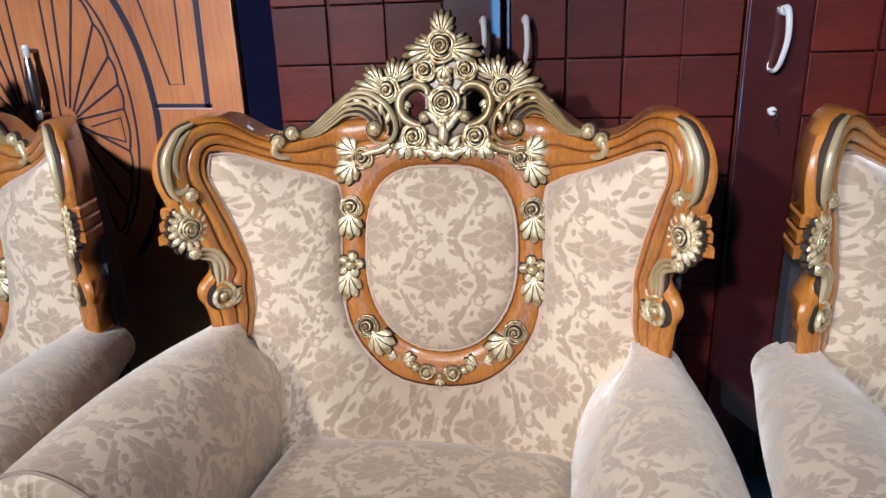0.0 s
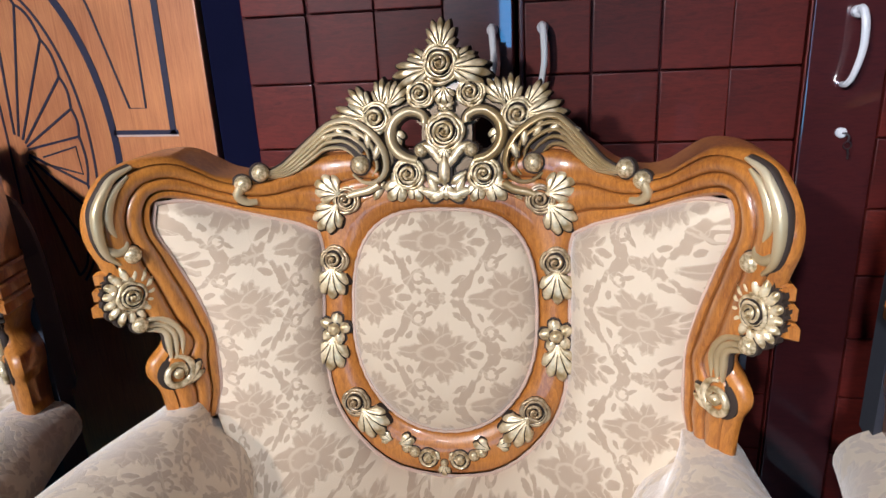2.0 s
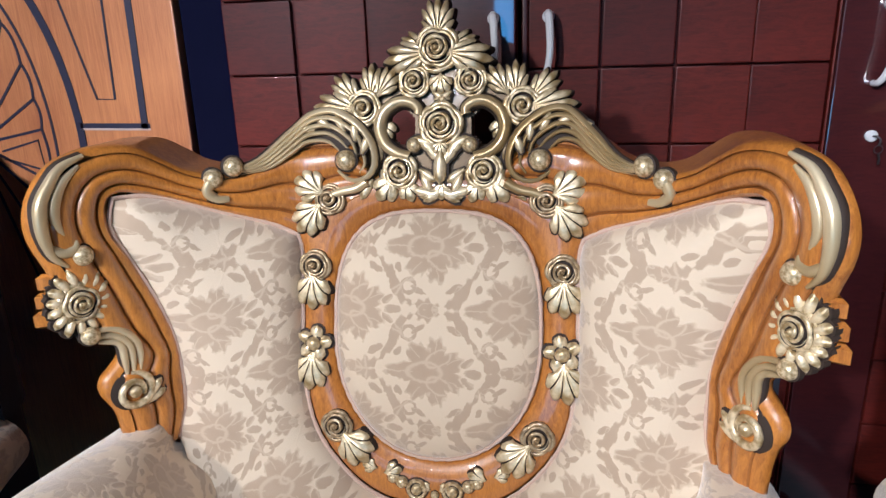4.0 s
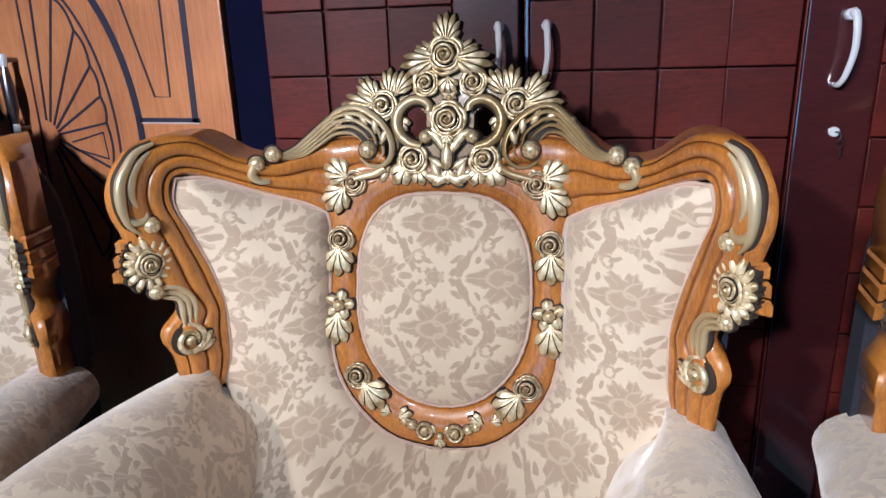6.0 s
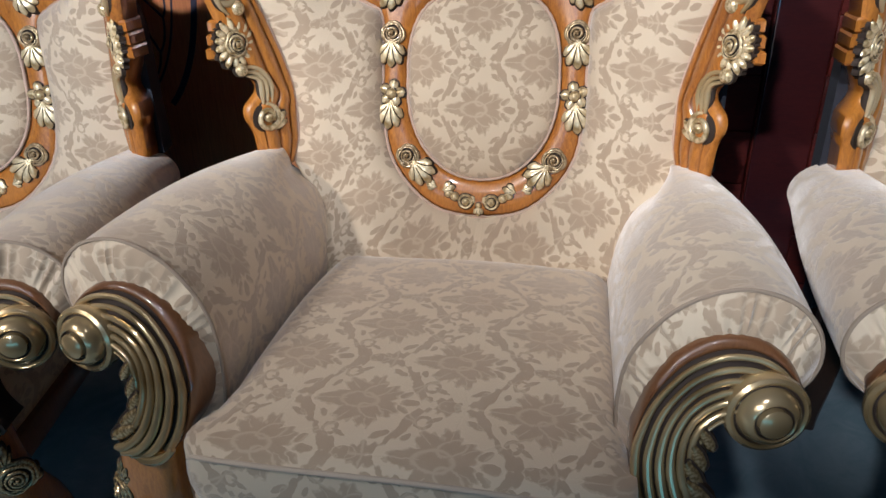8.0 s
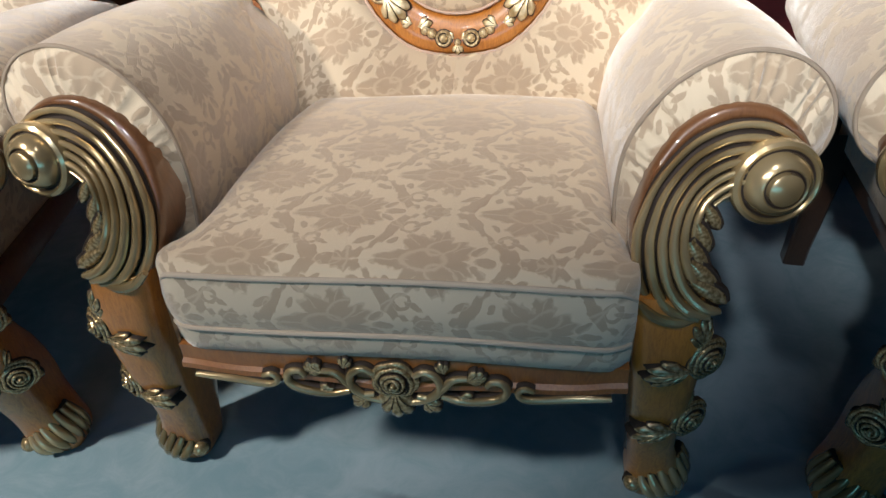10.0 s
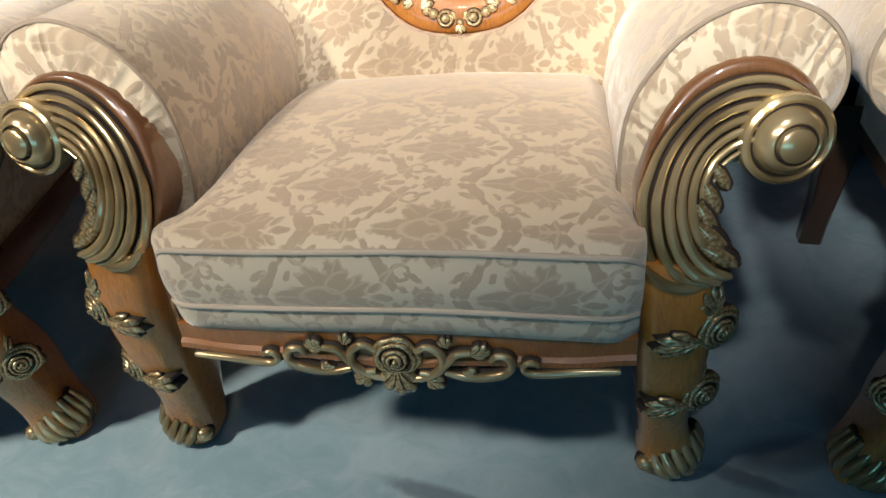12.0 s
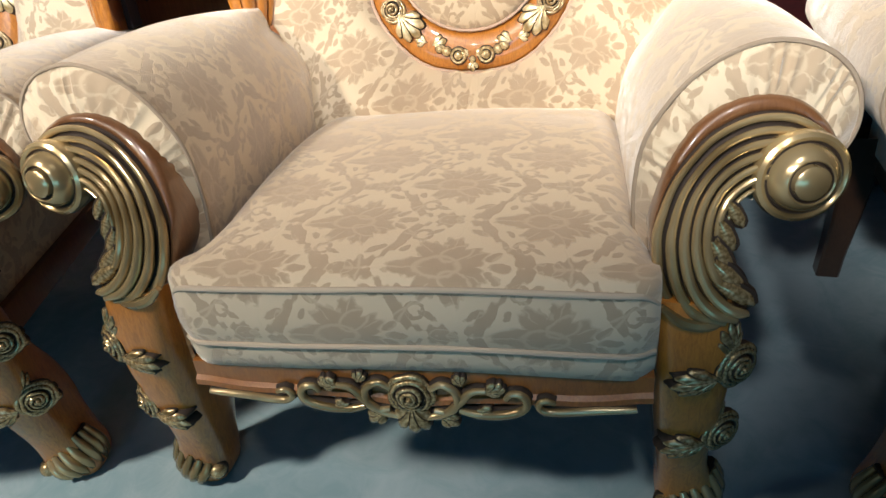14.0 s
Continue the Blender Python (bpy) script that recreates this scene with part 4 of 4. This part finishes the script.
        for k in range(5):
            p = spline([*(low + (high - low) * k / 4), *curl[k]], 34)
            p[:, 0] += CREST * side * np.clip((0.26 - p[:, 0]) / 0.1, 0, 1)
            thick = 0.0056 if k == 4 else 0.0037
            part("acanthus_stem", gilt("acanthus_stem", lambda i, h: back(side * p[i][0], p[i][1], h + 0.010 * math.sin(math.pi * i / 33) - 0.002 * abs(k - 2.5)), [thick * math.sin(math.pi * (0.10 + 0.80 * i / 33)) ** 0.7 for i in range(34)], 0.0205, 8, 1.4, 0.0022), rail)
        for u, v, a, length in ((0.118, 1.012, 20, 0.028), (0.128, 1.030, -5, 0.028), (0.144, 1.044, -30, 0.028), (0.166, 1.050, -55, 0.028), (0.190, 1.046, -78, 0.030)):
            part("leaf", SLIM, rail, "", on_back(CREST + side * u if side > 0 else CREST - u, v, length, a * side, 0.026))
        part("bead", BEAD, rail, "", on_back(CREST + side * 0.1435, 1.003, 0.0155, 0, 0.024))

    surround = part("medallion_surround", surround_mesh(), chair)
    part("medallion_cushion", medallion_mesh(), chair)
    part("cord", medallion_cord_mesh(), chair, "pinkish braided cord")
    part("back_cushion", back_cushion_mesh(), chair)
    for side in (1, -1):
        part("cord", cushion_cord_mesh(side), chair, "pinkish braided cord")
    part("back_panel", back_shell_mesh(), chair, "black cloth back panel")

    crest = part("crest", crest_mesh(), chair, "pierced crest of gilded roses and leaves")
    part("rose", BIG_ROSE, crest, "", on_back(0.001, 1.160, 0.032, 0, 0.014))
    part("rose", BIG_ROSE, crest, "", on_back(CREST - 0.002, 1.054, 0.031, 40, 0.014))
    part("leaf", CROWN, crest, "", on_back(0.002, 1.172, 0.062, 0, 0.006))
    for a, length, h in ((100, 0.078, 0.006), (-100, 0.080, 0.006), (66, 0.056, 0.002), (-66, 0.056, 0.002)):
        part("leaf", FAN, crest, "", on_back(0.002 - math.copysign(0.004, a), 1.156, length, a, h))
    part("leaf", SHELL, crest, "", on_back(CREST - 0.002, 1.128, 0.034, 180, 0.012))
    part("bead", BEAD, crest, "", on_back(CREST, 1.090, 0.006, 0, 0.014))
    for side in (1, -1):
        def here(u, v, size, turn, h):
            return on_back(CREST + side * u, v, size, turn * side, h)
        part("rose", ROSE, crest, "", here(0.042, 1.115, 0.0225, 30, 0.014))
        part("rose", ROSE, crest, "", here(0.118, 1.078, 0.026, 10, 0.016))
        part("rose", ROSE, crest, "", here(0.063, 0.987, 0.0255, -50, 0.016))
        for u, v, a, length, h in ((0.118, 1.076, -86, 0.078, 0.008), (0.124, 1.084, -44, 0.060, 0.003), (0.108, 1.086, 2, 0.058, 0.006), (0.100, 1.090, 34, 0.056, 0.009)):
            part("leaf", FAN, crest, "", here(u, v, length, a, h))
        part("leaf", TREFOIL, crest, "", here(0.094, 1.062, 0.034, 150, 0.006))
        part("leaf", SLIM, crest, "", here(0.100, 1.034, 0.036, 170, 0.010))
        part("leaf", SLIM, crest, "", here(0.014, 1.100, 0.024, 120, 0.012))
        part("leaf", SLIM, crest, "", here(0.012, 1.090, 0.024, 80, 0.010))
        # scroll round the pierced hole
        pts = spline([(0.036, 1.068), (0.035, 1.076), (0.046, 1.085), (0.066, 1.086), (0.086, 1.072), (0.093, 1.050), (0.086, 1.028), (0.069, 1.014), (0.048, 1.008)], 40)
        part("scroll", gilt("scroll", lambda i, h: back(CREST + side * pts[i][0], pts[i][1], h), [0.0100 - 0.0026 * abs(i - 22) / 22 for i in range(40)], 0.014), crest)
        part("bead", BEAD, crest, "", here(0.0415, 1.025, 0.0115, 0, 0.014))
        for u, v, a, length in ((0.010, 1.020, 62, 0.036), (0.007, 1.010, 48, 0.036), (0.005, 1.000, 34, 0.034), (0.002, 0.992, 18, 0.032)):
            part("leaf", SLIM, crest, "", here(u, v, length, -a, 0.012))
        # leaves under the lower roses
        for u, v, a, length, kind in ((0.070, 0.980, 142, 0.046, TREFOIL), (0.056, 0.976, 200, 0.036, TREFOIL), (0.030, 0.984, 205, 0.036, SLIM), (0.034, 0.990, 235, 0.034, SLIM), (0.006, 0.964, 238, 0.040, SLIM), (0.006, 0.958, 258, 0.040, SLIM), (0.045, 0.962, 254, 0.040, SLIM), (0.090, 0.990, 196, 0.042, SLIM), (0.106, 0.976, 150, 0.036, SLIM)):
            part("leaf", kind, crest, "", here(u, v, length, -a, 0.010))
    part("leaf", SLIM, crest, "", on_back(CREST - 0.002, 1.016, 0.050, 180, 0.014))
    part("leaf", TREFOIL, crest, "", on_back(CREST, 0.975, 0.030, 180, 0.012))
    part("leaf", SHELL, crest, "", on_back(CREST - 0.002, 1.032, 0.024, 180, 0.016))

    # flowers round the medallion
    for side in (1, -1):
        def here(u, v, size, turn, h):
            return on_back(side * u, v, size, turn * side, h)
        # a vine from the crest to the corner flower
        pts = spline([(0.104, 0.972), (0.122, 0.962), (0.142, 0.958), (0.160, 0.952)], 14)
        part("gilt_stem", gilt("gilt_stem", lambda i, h: back(side * pts[i][0], pts[i][1], h), [0.0075 - 0.0001 * i for i in range(14)], 0.018), surround)
        part("rose", AGED_ROSE, surround, "", here(0.163, 0.946, 0.0225, 15, 0.018))
        part("leaf", SCALLOP, surround, "", here(0.168, 0.952, 0.058, -62, 0.014))
        part("leaf", SCALLOP, surround, "", here(0.174, 0.942, 0.060, -140, 0.016))
        part("rose", AGED_ROSE, surround, "", here(0.188, 0.846, 0.0235, 0, 0.016))
        part("leaf", SCALLOP, surround, "", here(0.190, 0.840, 0.062, -178, 0.012))
        part("flower", FLOWER, surround, "", here(0.190, 0.728, 0.029, 12, 0.012))
        part("leaf", SCALLOP, surround, "", here(0.192, 0.718, 0.066, -172, 0.010))
        part("rose", AGED_ROSE, surround, "", here(0.156, 0.600, 0.0235, 0, 0.016))
        part("leaf", SCALLOP, surround, "", here(0.148, 0.594, 0.066, -222, 0.012))
        part("leaf", TREFOIL, surround, "", here(0.082, 0.530, 0.032, 75, 0.012))
        part("leaf", TREFOIL, surround, "", here(0.090, 0.536, 0.026, -75, 0.012))
        for u, v, r in ((0.066, 0.523, 0.0085), (0.052, 0.517, 0.0095)):
            part("bead", BEAD, surround, "", here(u, v, r, 0, 0.013))
        part("flower", DAISY, surround, "", here(0.028, 0.508, 0.0165, 0, 0.013))
        part("leaf", TREFOIL, surround, "", here(0.006, 0.506, 0.020, -60, 0.012))
    part("bead", BEAD, surround, "", on_back(0.0, 0.500, 0.0065, 0, 0.013))
    part("leaf", TREFOIL, surround, "", on_back(0.0, 0.500, 0.024, 180, 0.010))

    # seat
    part("seat_pad", seat_mesh(), chair)
    part("piping", piping_mesh(0.433, -0.379), chair)
    part("piping", piping_mesh(0.352, -0.379), chair)
    apron = part("front_apron", apron_mesh(), chair)
    part("rose", LOW_ROSE, apron, "", facing_front(0.0, -0.374, 0.278, 0.029, 30))
    part("leaf", LOW_FAN, apron, "", facing_front(0.0, -0.371, 0.272, 0.056, 180))
    for side in (1, -1):
        # an ear beside the rose, a leafy stem, a C-scroll with a hooked end and a long tail
        for pts, r in (([(0.026, 0.290), (0.040, 0.298), (0.056, 0.288), (0.058, 0.268), (0.046, 0.254), (0.028, 0.256)], 0.0060), ([(0.018, 0.244), (0.042, 0.252), (0.062, 0.272), (0.076, 0.288), (0.094, 0.291)], 0.0062),
                       ([(0.060, 0.259), (0.082, 0.253), (0.108, 0.2535), (0.134, 0.261), (0.143, 0.273), (0.138, 0.286), (0.124, 0.288), (0.118, 0.280)], 0.0064), ([(0.176, 0.276), (0.164, 0.280), (0.156, 0.272), (0.164, 0.263), (0.186, 0.263), (0.222, 0.268), (0.270, 0.272)], 0.0056)):
            p = spline(pts, 26)
            rad = [0.95 * r * (0.45 + 0.6 * math.sin(math.pi * (0.15 + 0.7 * i / 25))) for i in range(26)]
            ribbon = Shape().tube([(side * x, -0.377, z) for x, z in p], rad, 8)
            ribbon.tube([(side * x, -0.370, z) for x, z in p], [q + 0.0022 for q in rad], 8, 1)
            part("scroll", ribbon.mesh("scroll", BRONZE, WASH, angle=60), apron)
        for x, z, size, a in ((0.034, 0.252, 0.030, -128), (0.090, 0.288, 0.026, -70), (0.104, 0.284, 0.022, -20), (0.080, 0.262, 0.024, -110), (0.066, 0.296, 0.020, 20)):
            part("leaf", LOW_TREFOIL, apron, "", facing_front(side * x, -0.375, z, size, a * side))
        part("side_apron", side_apron_mesh(side), chair)
        part("rear_leg", rear_leg_mesh(side), chair)
        # arms
        part("arm_roll", arm_mesh(side), chair)
        part("arm_side", arm_side_mesh(side), chair)
        facing = part("arm_facing", arm_front_mesh(side), chair, "gathered velvet arm facing")
        part("welt", welt_mesh(side), facing)
        post = part("arm_post", post_mesh(side), chair, "wooden arm post with twisted gilt ridges")
        for n in range(7):
            part("ridge", post_ridge_mesh(side, n), post)
        for x, z, a, length in ((0.380, 0.506, 212, 0.034), (0.372, 0.488, 206, 0.040), (0.366, 0.468, 208, 0.046), (0.368, 0.446, 222, 0.050), (0.372, 0.424, 238, 0.048)):
            part("leaf", TIP, post, "", facing_front(side * (x - 0.014), post_y(z) + 0.004, z + 0.010, length, a * side))
        part("knob", knob_mesh(side), post)
        pts = spline([(0.302, 0.408), (0.325, 0.388), (0.355, 0.384), (0.384, 0.394)], 20)
        part("ridge", Shape().tube([(side * x, post_y(0.4) + 0.3 * max(0, x - 0.35), z) for x, z in pts], [0.0065 * math.sin(math.pi * (0.15 + 0.75 * i / 19)) + 0.001 for i in range(20)], 8).mesh("ridge", BRONZE), post)
        # front leg with its flowers and leafy foot
        leg = part("front_leg", leg_mesh(side), chair)
        for z, x, y in ((0.314, 0.396, -0.334), (0.196, 0.394, -0.318)):
            part("rose", LOW_ROSE, leg, "", facing_front(side * (x + 0.004), y - 0.006, z, 0.0275, 0, 34 * side))
            part("leaf", LOW_SPRAY, leg, "", facing_front(side * (x - 0.008), y - 0.004, z + 0.012, 0.054, 8 * side, 34 * side))
            part("leaf", LOW_SPRAY, leg, "", facing_front(side * (x - 0.014), y - 0.017, z - 0.004, 0.060, 106 * side, 4 * side))
            part("leaf", LOW_TREFOIL, leg, "", facing_front(side * (x - 0.002), y - 0.002, z, 0.040, -120 * side, 40 * side))
        for k in range(7):
            a = radians(-92 + 18 * k)
            path, rad = [], []
            for t in np.linspace(0, 1, 12):
                r = 0.034 + 0.013 * math.sin(math.pi * (0.15 + 0.7 * t))
                way = a - 0.40 * (1 - t)
                high = 0.050 + 0.009 * min(k, 4)
                path.append((side * (0.371 + 0.009 * t + r * math.cos(way)), -0.266 + r * math.sin(way), high - (high - 0.010) * t ** 0.9))
                rad.append(0.0030 + 0.0056 * math.sin(math.pi * (0.12 + 0.74 * t)))
            part("foot_leaf", gilt_tube(path, rad), leg)
        for x, y, r in ((0.345, -0.300, 0.014), (0.366, -0.306, 0.012)):
            part("toe", LOW_BEAD, leg, "", facing_front(side * x, y, 0.030, r, 0, -20 * side))
    for ob in chair.children:
        kind = ob.name.split(".")[0]
        if kind in ("front_leg", "rear_leg"):
            ob.location.x -= 0.019
        if kind in ("arm_roll", "arm_side", "arm_facing", "arm_post"):
            middle = sum(v.co.x for v in ob.data.vertices)
            ob.location.x -= 0.011
            ob.location.z += 0.007 if middle < 0 else -0.007
    return tagged(chair, "carved wooden armchair in beige damask velvet with gilded roses", "armchair", "armchairs along the wall")


chair = armchair()
chair.matrix_world = pose(-0.003, 1.1, 0)
copy_thing(chair, pose(-1.056, 0.985, 0, 0, 0, 15))
copy_thing(chair, pose(1.056, 1.050, 0, 0, 0, -7))


# ---- room ----
def structure(name, mesh, label, category):
    return tagged(new(name, mesh), label, category, kind="structure")


WALL = 1.885
structure("floor", Shape().box((-3.5, -2.5, -0.05), (3.5, 2.6, 0)).mesh("floor", CARPET), "grey carpet floor, tinted blue for the daylight on it, with darker patches", "floor")
structure("ceiling", Shape().box((-3.5, -2.5, 2.6), (3.5, 2.6, 2.7)).mesh("ceiling", CEILING), "unseen ceiling, tinted blue for cool bounced light", "ceiling")
structure("wall_north", Shape().box((-3.5, 2.5, 0), (3.5, 2.6, 2.6)).mesh("wall", NAVY), "dark navy back wall", "wall")
# unseen wall, left open only where the two blue lamps stand
for name, lo, hi in (("wall_south_1", (-3.5, -2.6, 0), (-1.45, -2.5, 2.6)), ("wall_south_2", (1.25, -2.6, 0), (3.5, -2.5, 2.6)), ("wall_south_3", (-1.45, -2.6, 0.62), (-0.36, -2.5, 2.6)),
                     ("wall_south_4", (-0.22, -2.6, 0.62), (1.25, -2.5, 2.6)), ("wall_south_5", (-0.36, -2.6, 2.45), (-0.22, -2.5, 2.6))):
    structure(name, Shape().box(lo, hi).mesh("wall", PLASTER), "unseen plaster wall, tinted blue for cool bounced light", "wall")
structure("wall_west", Shape().box((-3.6, -2.5, 0), (-3.5, 2.6, 2.6)).mesh("wall", PLASTER), "unseen plaster wall, tinted blue for cool bounced light", "wall")
structure("wall_east", Shape().box((3.5, -2.5, 0), (3.6, 2.6, 2.6)).mesh("wall", PLASTER), "unseen plaster wall, tinted blue for cool bounced light", "wall")


# ---- doors and wardrobe behind the chairs ----
def handle_mesh(metal):
    s = Shape()
    p = spline([(0, -0.012, 0.062), (0, -0.026, 0.066), (0.003, -0.036, 0.045), (0.004, -0.038, 0.0), (-0.004, -0.033, -0.045), (-0.010, -0.022, -0.062), (-0.010, -0.002, -0.064)], 30)
    s.tube(p, [0.0075 - 0.0022 * i / 29 for i in range(30)], 10)
    s.lathe([(0.011, 0), (0.011, -0.012), (0.008, -0.016), (0, -0.016)], (0, 0, 0.062), (0, 1, 0), 16)
    return s.mesh("handle", metal)


def wardrobe_door(name, x0, x1, columns, half, stile, handle_x):
    door = structure(name, Shape().box((x0, WALL, 0.02), (x1, WALL + 0.03, 2.15), 0.003).mesh("door_leaf", PANEL), "maroon-stained wardrobe door with square panels", "door")
    tile = Shape()
    tile.box((-half, -0.012, -0.067), (half, 0.0, 0.067), 0.0025)
    flat = tile.mesh("panel", PANEL)
    for c in columns:
        for k in range(15):
            z = 0.09 + 0.1375 * k - 0.0005
            ob = part("panel", flat, door)
            ob.matrix_local = Matrix.Translation((c, WALL - 0.001, z))
    s0, s1 = stile
    part("stile", Shape().box((s0, WALL - 0.013, 0.02), (s1, WALL, 2.15), 0.003).mesh("stile", GLOSSY_PANEL), door)
    part("handle", handle_mesh(STEEL), door, "curved chrome handle", pose(handle_x, WALL - 0.013, 1.148))
    return door


wardrobe_door("door_1", -0.475, 0.096, [-0.400, -0.2545, -0.1135], 0.0690, (-0.042, 0.094), 0.055)
wardrobe_door("door_2", 0.104, 0.625, [0.1795, 0.3085, 0.437, 0.562], 0.0622, (0.106, 0.1155), 0.152)
lock_door = wardrobe_door("door_3", 0.633, 1.35, [0.835, 0.972, 1.11, 1.247], 0.0655, (0.635, 0.766), 0.705)
structure("wall_side", Shape().box((1.355, WALL - 0.01, 0), (3.5, WALL + 0.05, 2.6)).mesh("wall", PANEL), "maroon-stained panelled wall", "wall")
structure("trim", Shape().box((-0.475, WALL - 0.01, 2.155), (1.35, WALL + 0.05, 2.6)).mesh("trim", PANEL), "maroon-stained wardrobe top", "trim")


def lock():
    s = Shape()
    s.lathe([(0.010, 0), (0.010, 0.005), (0.008, 0.008), (0.0, 0.009)], (0, 0, 0), (0, -1, 0), 20)
    part("keyhole_plate", s.mesh("keyhole_plate", STEEL), lock_door, "chrome lock", pose(0.705, WALL - 0.013, 0.995))
    k = Shape()
    k.tube(spline([(0, -0.01, 0), (0.004, -0.03, 0.002), (0.012, -0.036, -0.008), (0.010, -0.034, -0.022)], 12), 0.003, 6)
    k.tube([(0.010 + 0.011 * math.cos(a), -0.034, -0.033 + 0.011 * math.sin(a)) for a in np.linspace(0, 6.283, 20)], 0.0018, 6)
    k.tube([(0.012, -0.034, -0.044), (0.016, -0.033, -0.06), (0.015, -0.033, -0.075)], 0.003, 6)
    part("key", k.mesh("key", PEWTER), lock_door, "small steel keys", pose(0.705, WALL - 0.013, 0.995) @ Matrix.Diagonal((0.62, 0.62, 0.62, 1)))


lock()


def oak_door():
    """A pale oak door with an inlaid sunburst inside an arch."""
    y = WALL
    door = structure("door_4", Shape().box((-1.75, y, 0.01), (-0.578, y + 0.04, 2.15), 0.004).mesh("door_leaf", DOOR_WOOD), "orange oak door with carved sunburst and dark inlay", "door")

    def line(points, wide, name="inlay", mat=GROOVE):
        s, rows = Shape(), []
        p = np.array(points, float)
        for i in range(len(p)):
            way = p[min(i + 1, len(p) - 1)] - p[max(i - 1, 0)]
            n = np.array((-way[1], way[0])) / max(1e-6, np.hypot(*way)) * wide / 2
            rows.append([(p[i][0] - n[0], y - 0.0005, p[i][1] - n[1]), (p[i][0] - n[0], y - 0.0025, p[i][1] - n[1]), (p[i][0] + n[0], y - 0.0025, p[i][1] + n[1]), (p[i][0] + n[0], y - 0.0005, p[i][1] + n[1])])
        s.grid(rows)
        part(name, s.mesh(name, mat, angle=30), door)

    hub, seam = (-1.10, 0.99), -1.16

    def oval_at(a, b, turn):
        return hub[0] + a * math.cos(radians(turn)), hub[1] + b * math.sin(radians(turn))

    def both(points, wide):
        line(points, wide)
        line([(2 * seam - x, z) for x, z in points], wide)
    for a, b, wide in ((0.272, 0.454, 0.017), (0.206, 0.388, 0.0055)):
        both([oval_at(a, b, turn) for turn in range(-58, 82, 4)], wide)
    turns = (80, 61, 42, 26.6, 14.8, 4.8, -12.9, -23, -40, -58)
    for turn in turns:
        both([oval_at(0.034, 0.040, turn), oval_at(0.179, 0.373, turn)], 0.0055)
    for hi, lo in zip(turns, turns[1:]):
        both([oval_at(0.179 + 0.006 * math.sin(math.pi * k / 8), 0.373 + 0.010 * math.sin(math.pi * k / 8), hi + (lo - hi) * k / 8) for k in range(9)], 0.0055)
    both([(-1.030, 0.974), (-0.936, 0.998), (-0.932, 0.932), (-1.028, 0.958)], 0.0045)
    both([(-0.829, 1.028), (-0.664, 1.026)], 0.010)
    # a paler strip along the lower edge of the cross groove
    line([(-0.826, 1.0205), (-0.664, 1.0185)], 0.004, "lip", DOOR_LIP)
    both([(-0.677, 1.020), (-0.671, 1.29), (-0.668, 1.52)], 0.015)
    both([(-0.90, 1.52), (-0.829, 1.292), (-0.776, 1.082), (-0.735, 1.081), (-0.728, 1.288), (-0.722, 1.52)], 0.0045)
    both([(-1.107, 1.52), (-1.119, 0.86)], 0.0045)
    return door


oak = oak_door()


def long_handle():
    s = Shape()
    s.lathe([(0.0065, -0.070), (0.009, -0.055), (0.0145, -0.02), (0.015, 0.01), (0.011, 0.045), (0.0075, 0.066)], (0, -0.04, 0), (0, 0, 1), 18)
    s.lathe([(0.0, -0.098), (0.007, -0.097), (0.0085, -0.088), (0.0085, -0.076), (0.0065, -0.070)], (0, -0.04, 0), (0, 0, 1), 18, 1)
    s.lathe([(0.0075, 0.066), (0.009, 0.072), (0.010, 0.09), (0.008, 0.097), (0, 0.098)], (0, -0.04, 0), (0, 0, 1), 18, 1)
    for z in (-0.082, 0.082):
        s.tube([(0, 0, z), (0, -0.04, z)], 0.006, 8)
    part("handle", s.mesh("handle", PEWTER, STEEL), oak, "dark turned metal handle with chrome ends", pose(-1.148, WALL, 1.095, 0, 0, 0))


long_handle()
# a recessed gap whose darkness is put into the strip's colour
structure("trim_gap", Shape().box((-0.574, WALL + 0.02, 0), (-0.479, WALL + 0.06, 2.6)).mesh("trim", NAVY), "near-black strip in the recess between door and wardrobe", "trim")
structure("wall_door", Shape().box((-3.5, WALL + 0.005, 0), (-1.76, WALL + 0.05, 2.6)).mesh("wall", NAVY), "dark navy wall beside the door", "wall")
structure("wall_lintel", Shape().box((-1.755, WALL + 0.005, 2.16), (-0.58, WALL + 0.05, 2.6)).mesh("wall", NAVY), "dark navy wall over the door", "wall")


# ---- ceiling spotlights ----
def spotlight(eye):
    lamp = new("spotlight")
    lamp.location = (eye[0], eye[1], 2.6)
    s = Shape()
    s.lathe([(0, 0), (0.05, 0), (0.05, -0.012), (0.012, -0.016), (0.012, -0.03)], (0, 0, 0), (0, 0, 1), 24)
    part("base", s.mesh("base", STEEL), lamp)
    s = Shape()
    s.lathe([(0.012, -0.03), (0.035, -0.035), (0.05, -0.07), (0.055, -0.075), (0.045, -0.07), (0.03, -0.045), (0, -0.042)], (0, 0, 0), (0, 0, 1), 24)
    part("shade", s.mesh("shade", STEEL), lamp)
    return tagged(lamp, "small chrome spotlight on the ceiling, assumed and out of view", "spotlight", "ceiling spotlights")


# assumed fixtures at the lamps, the added seat fill included
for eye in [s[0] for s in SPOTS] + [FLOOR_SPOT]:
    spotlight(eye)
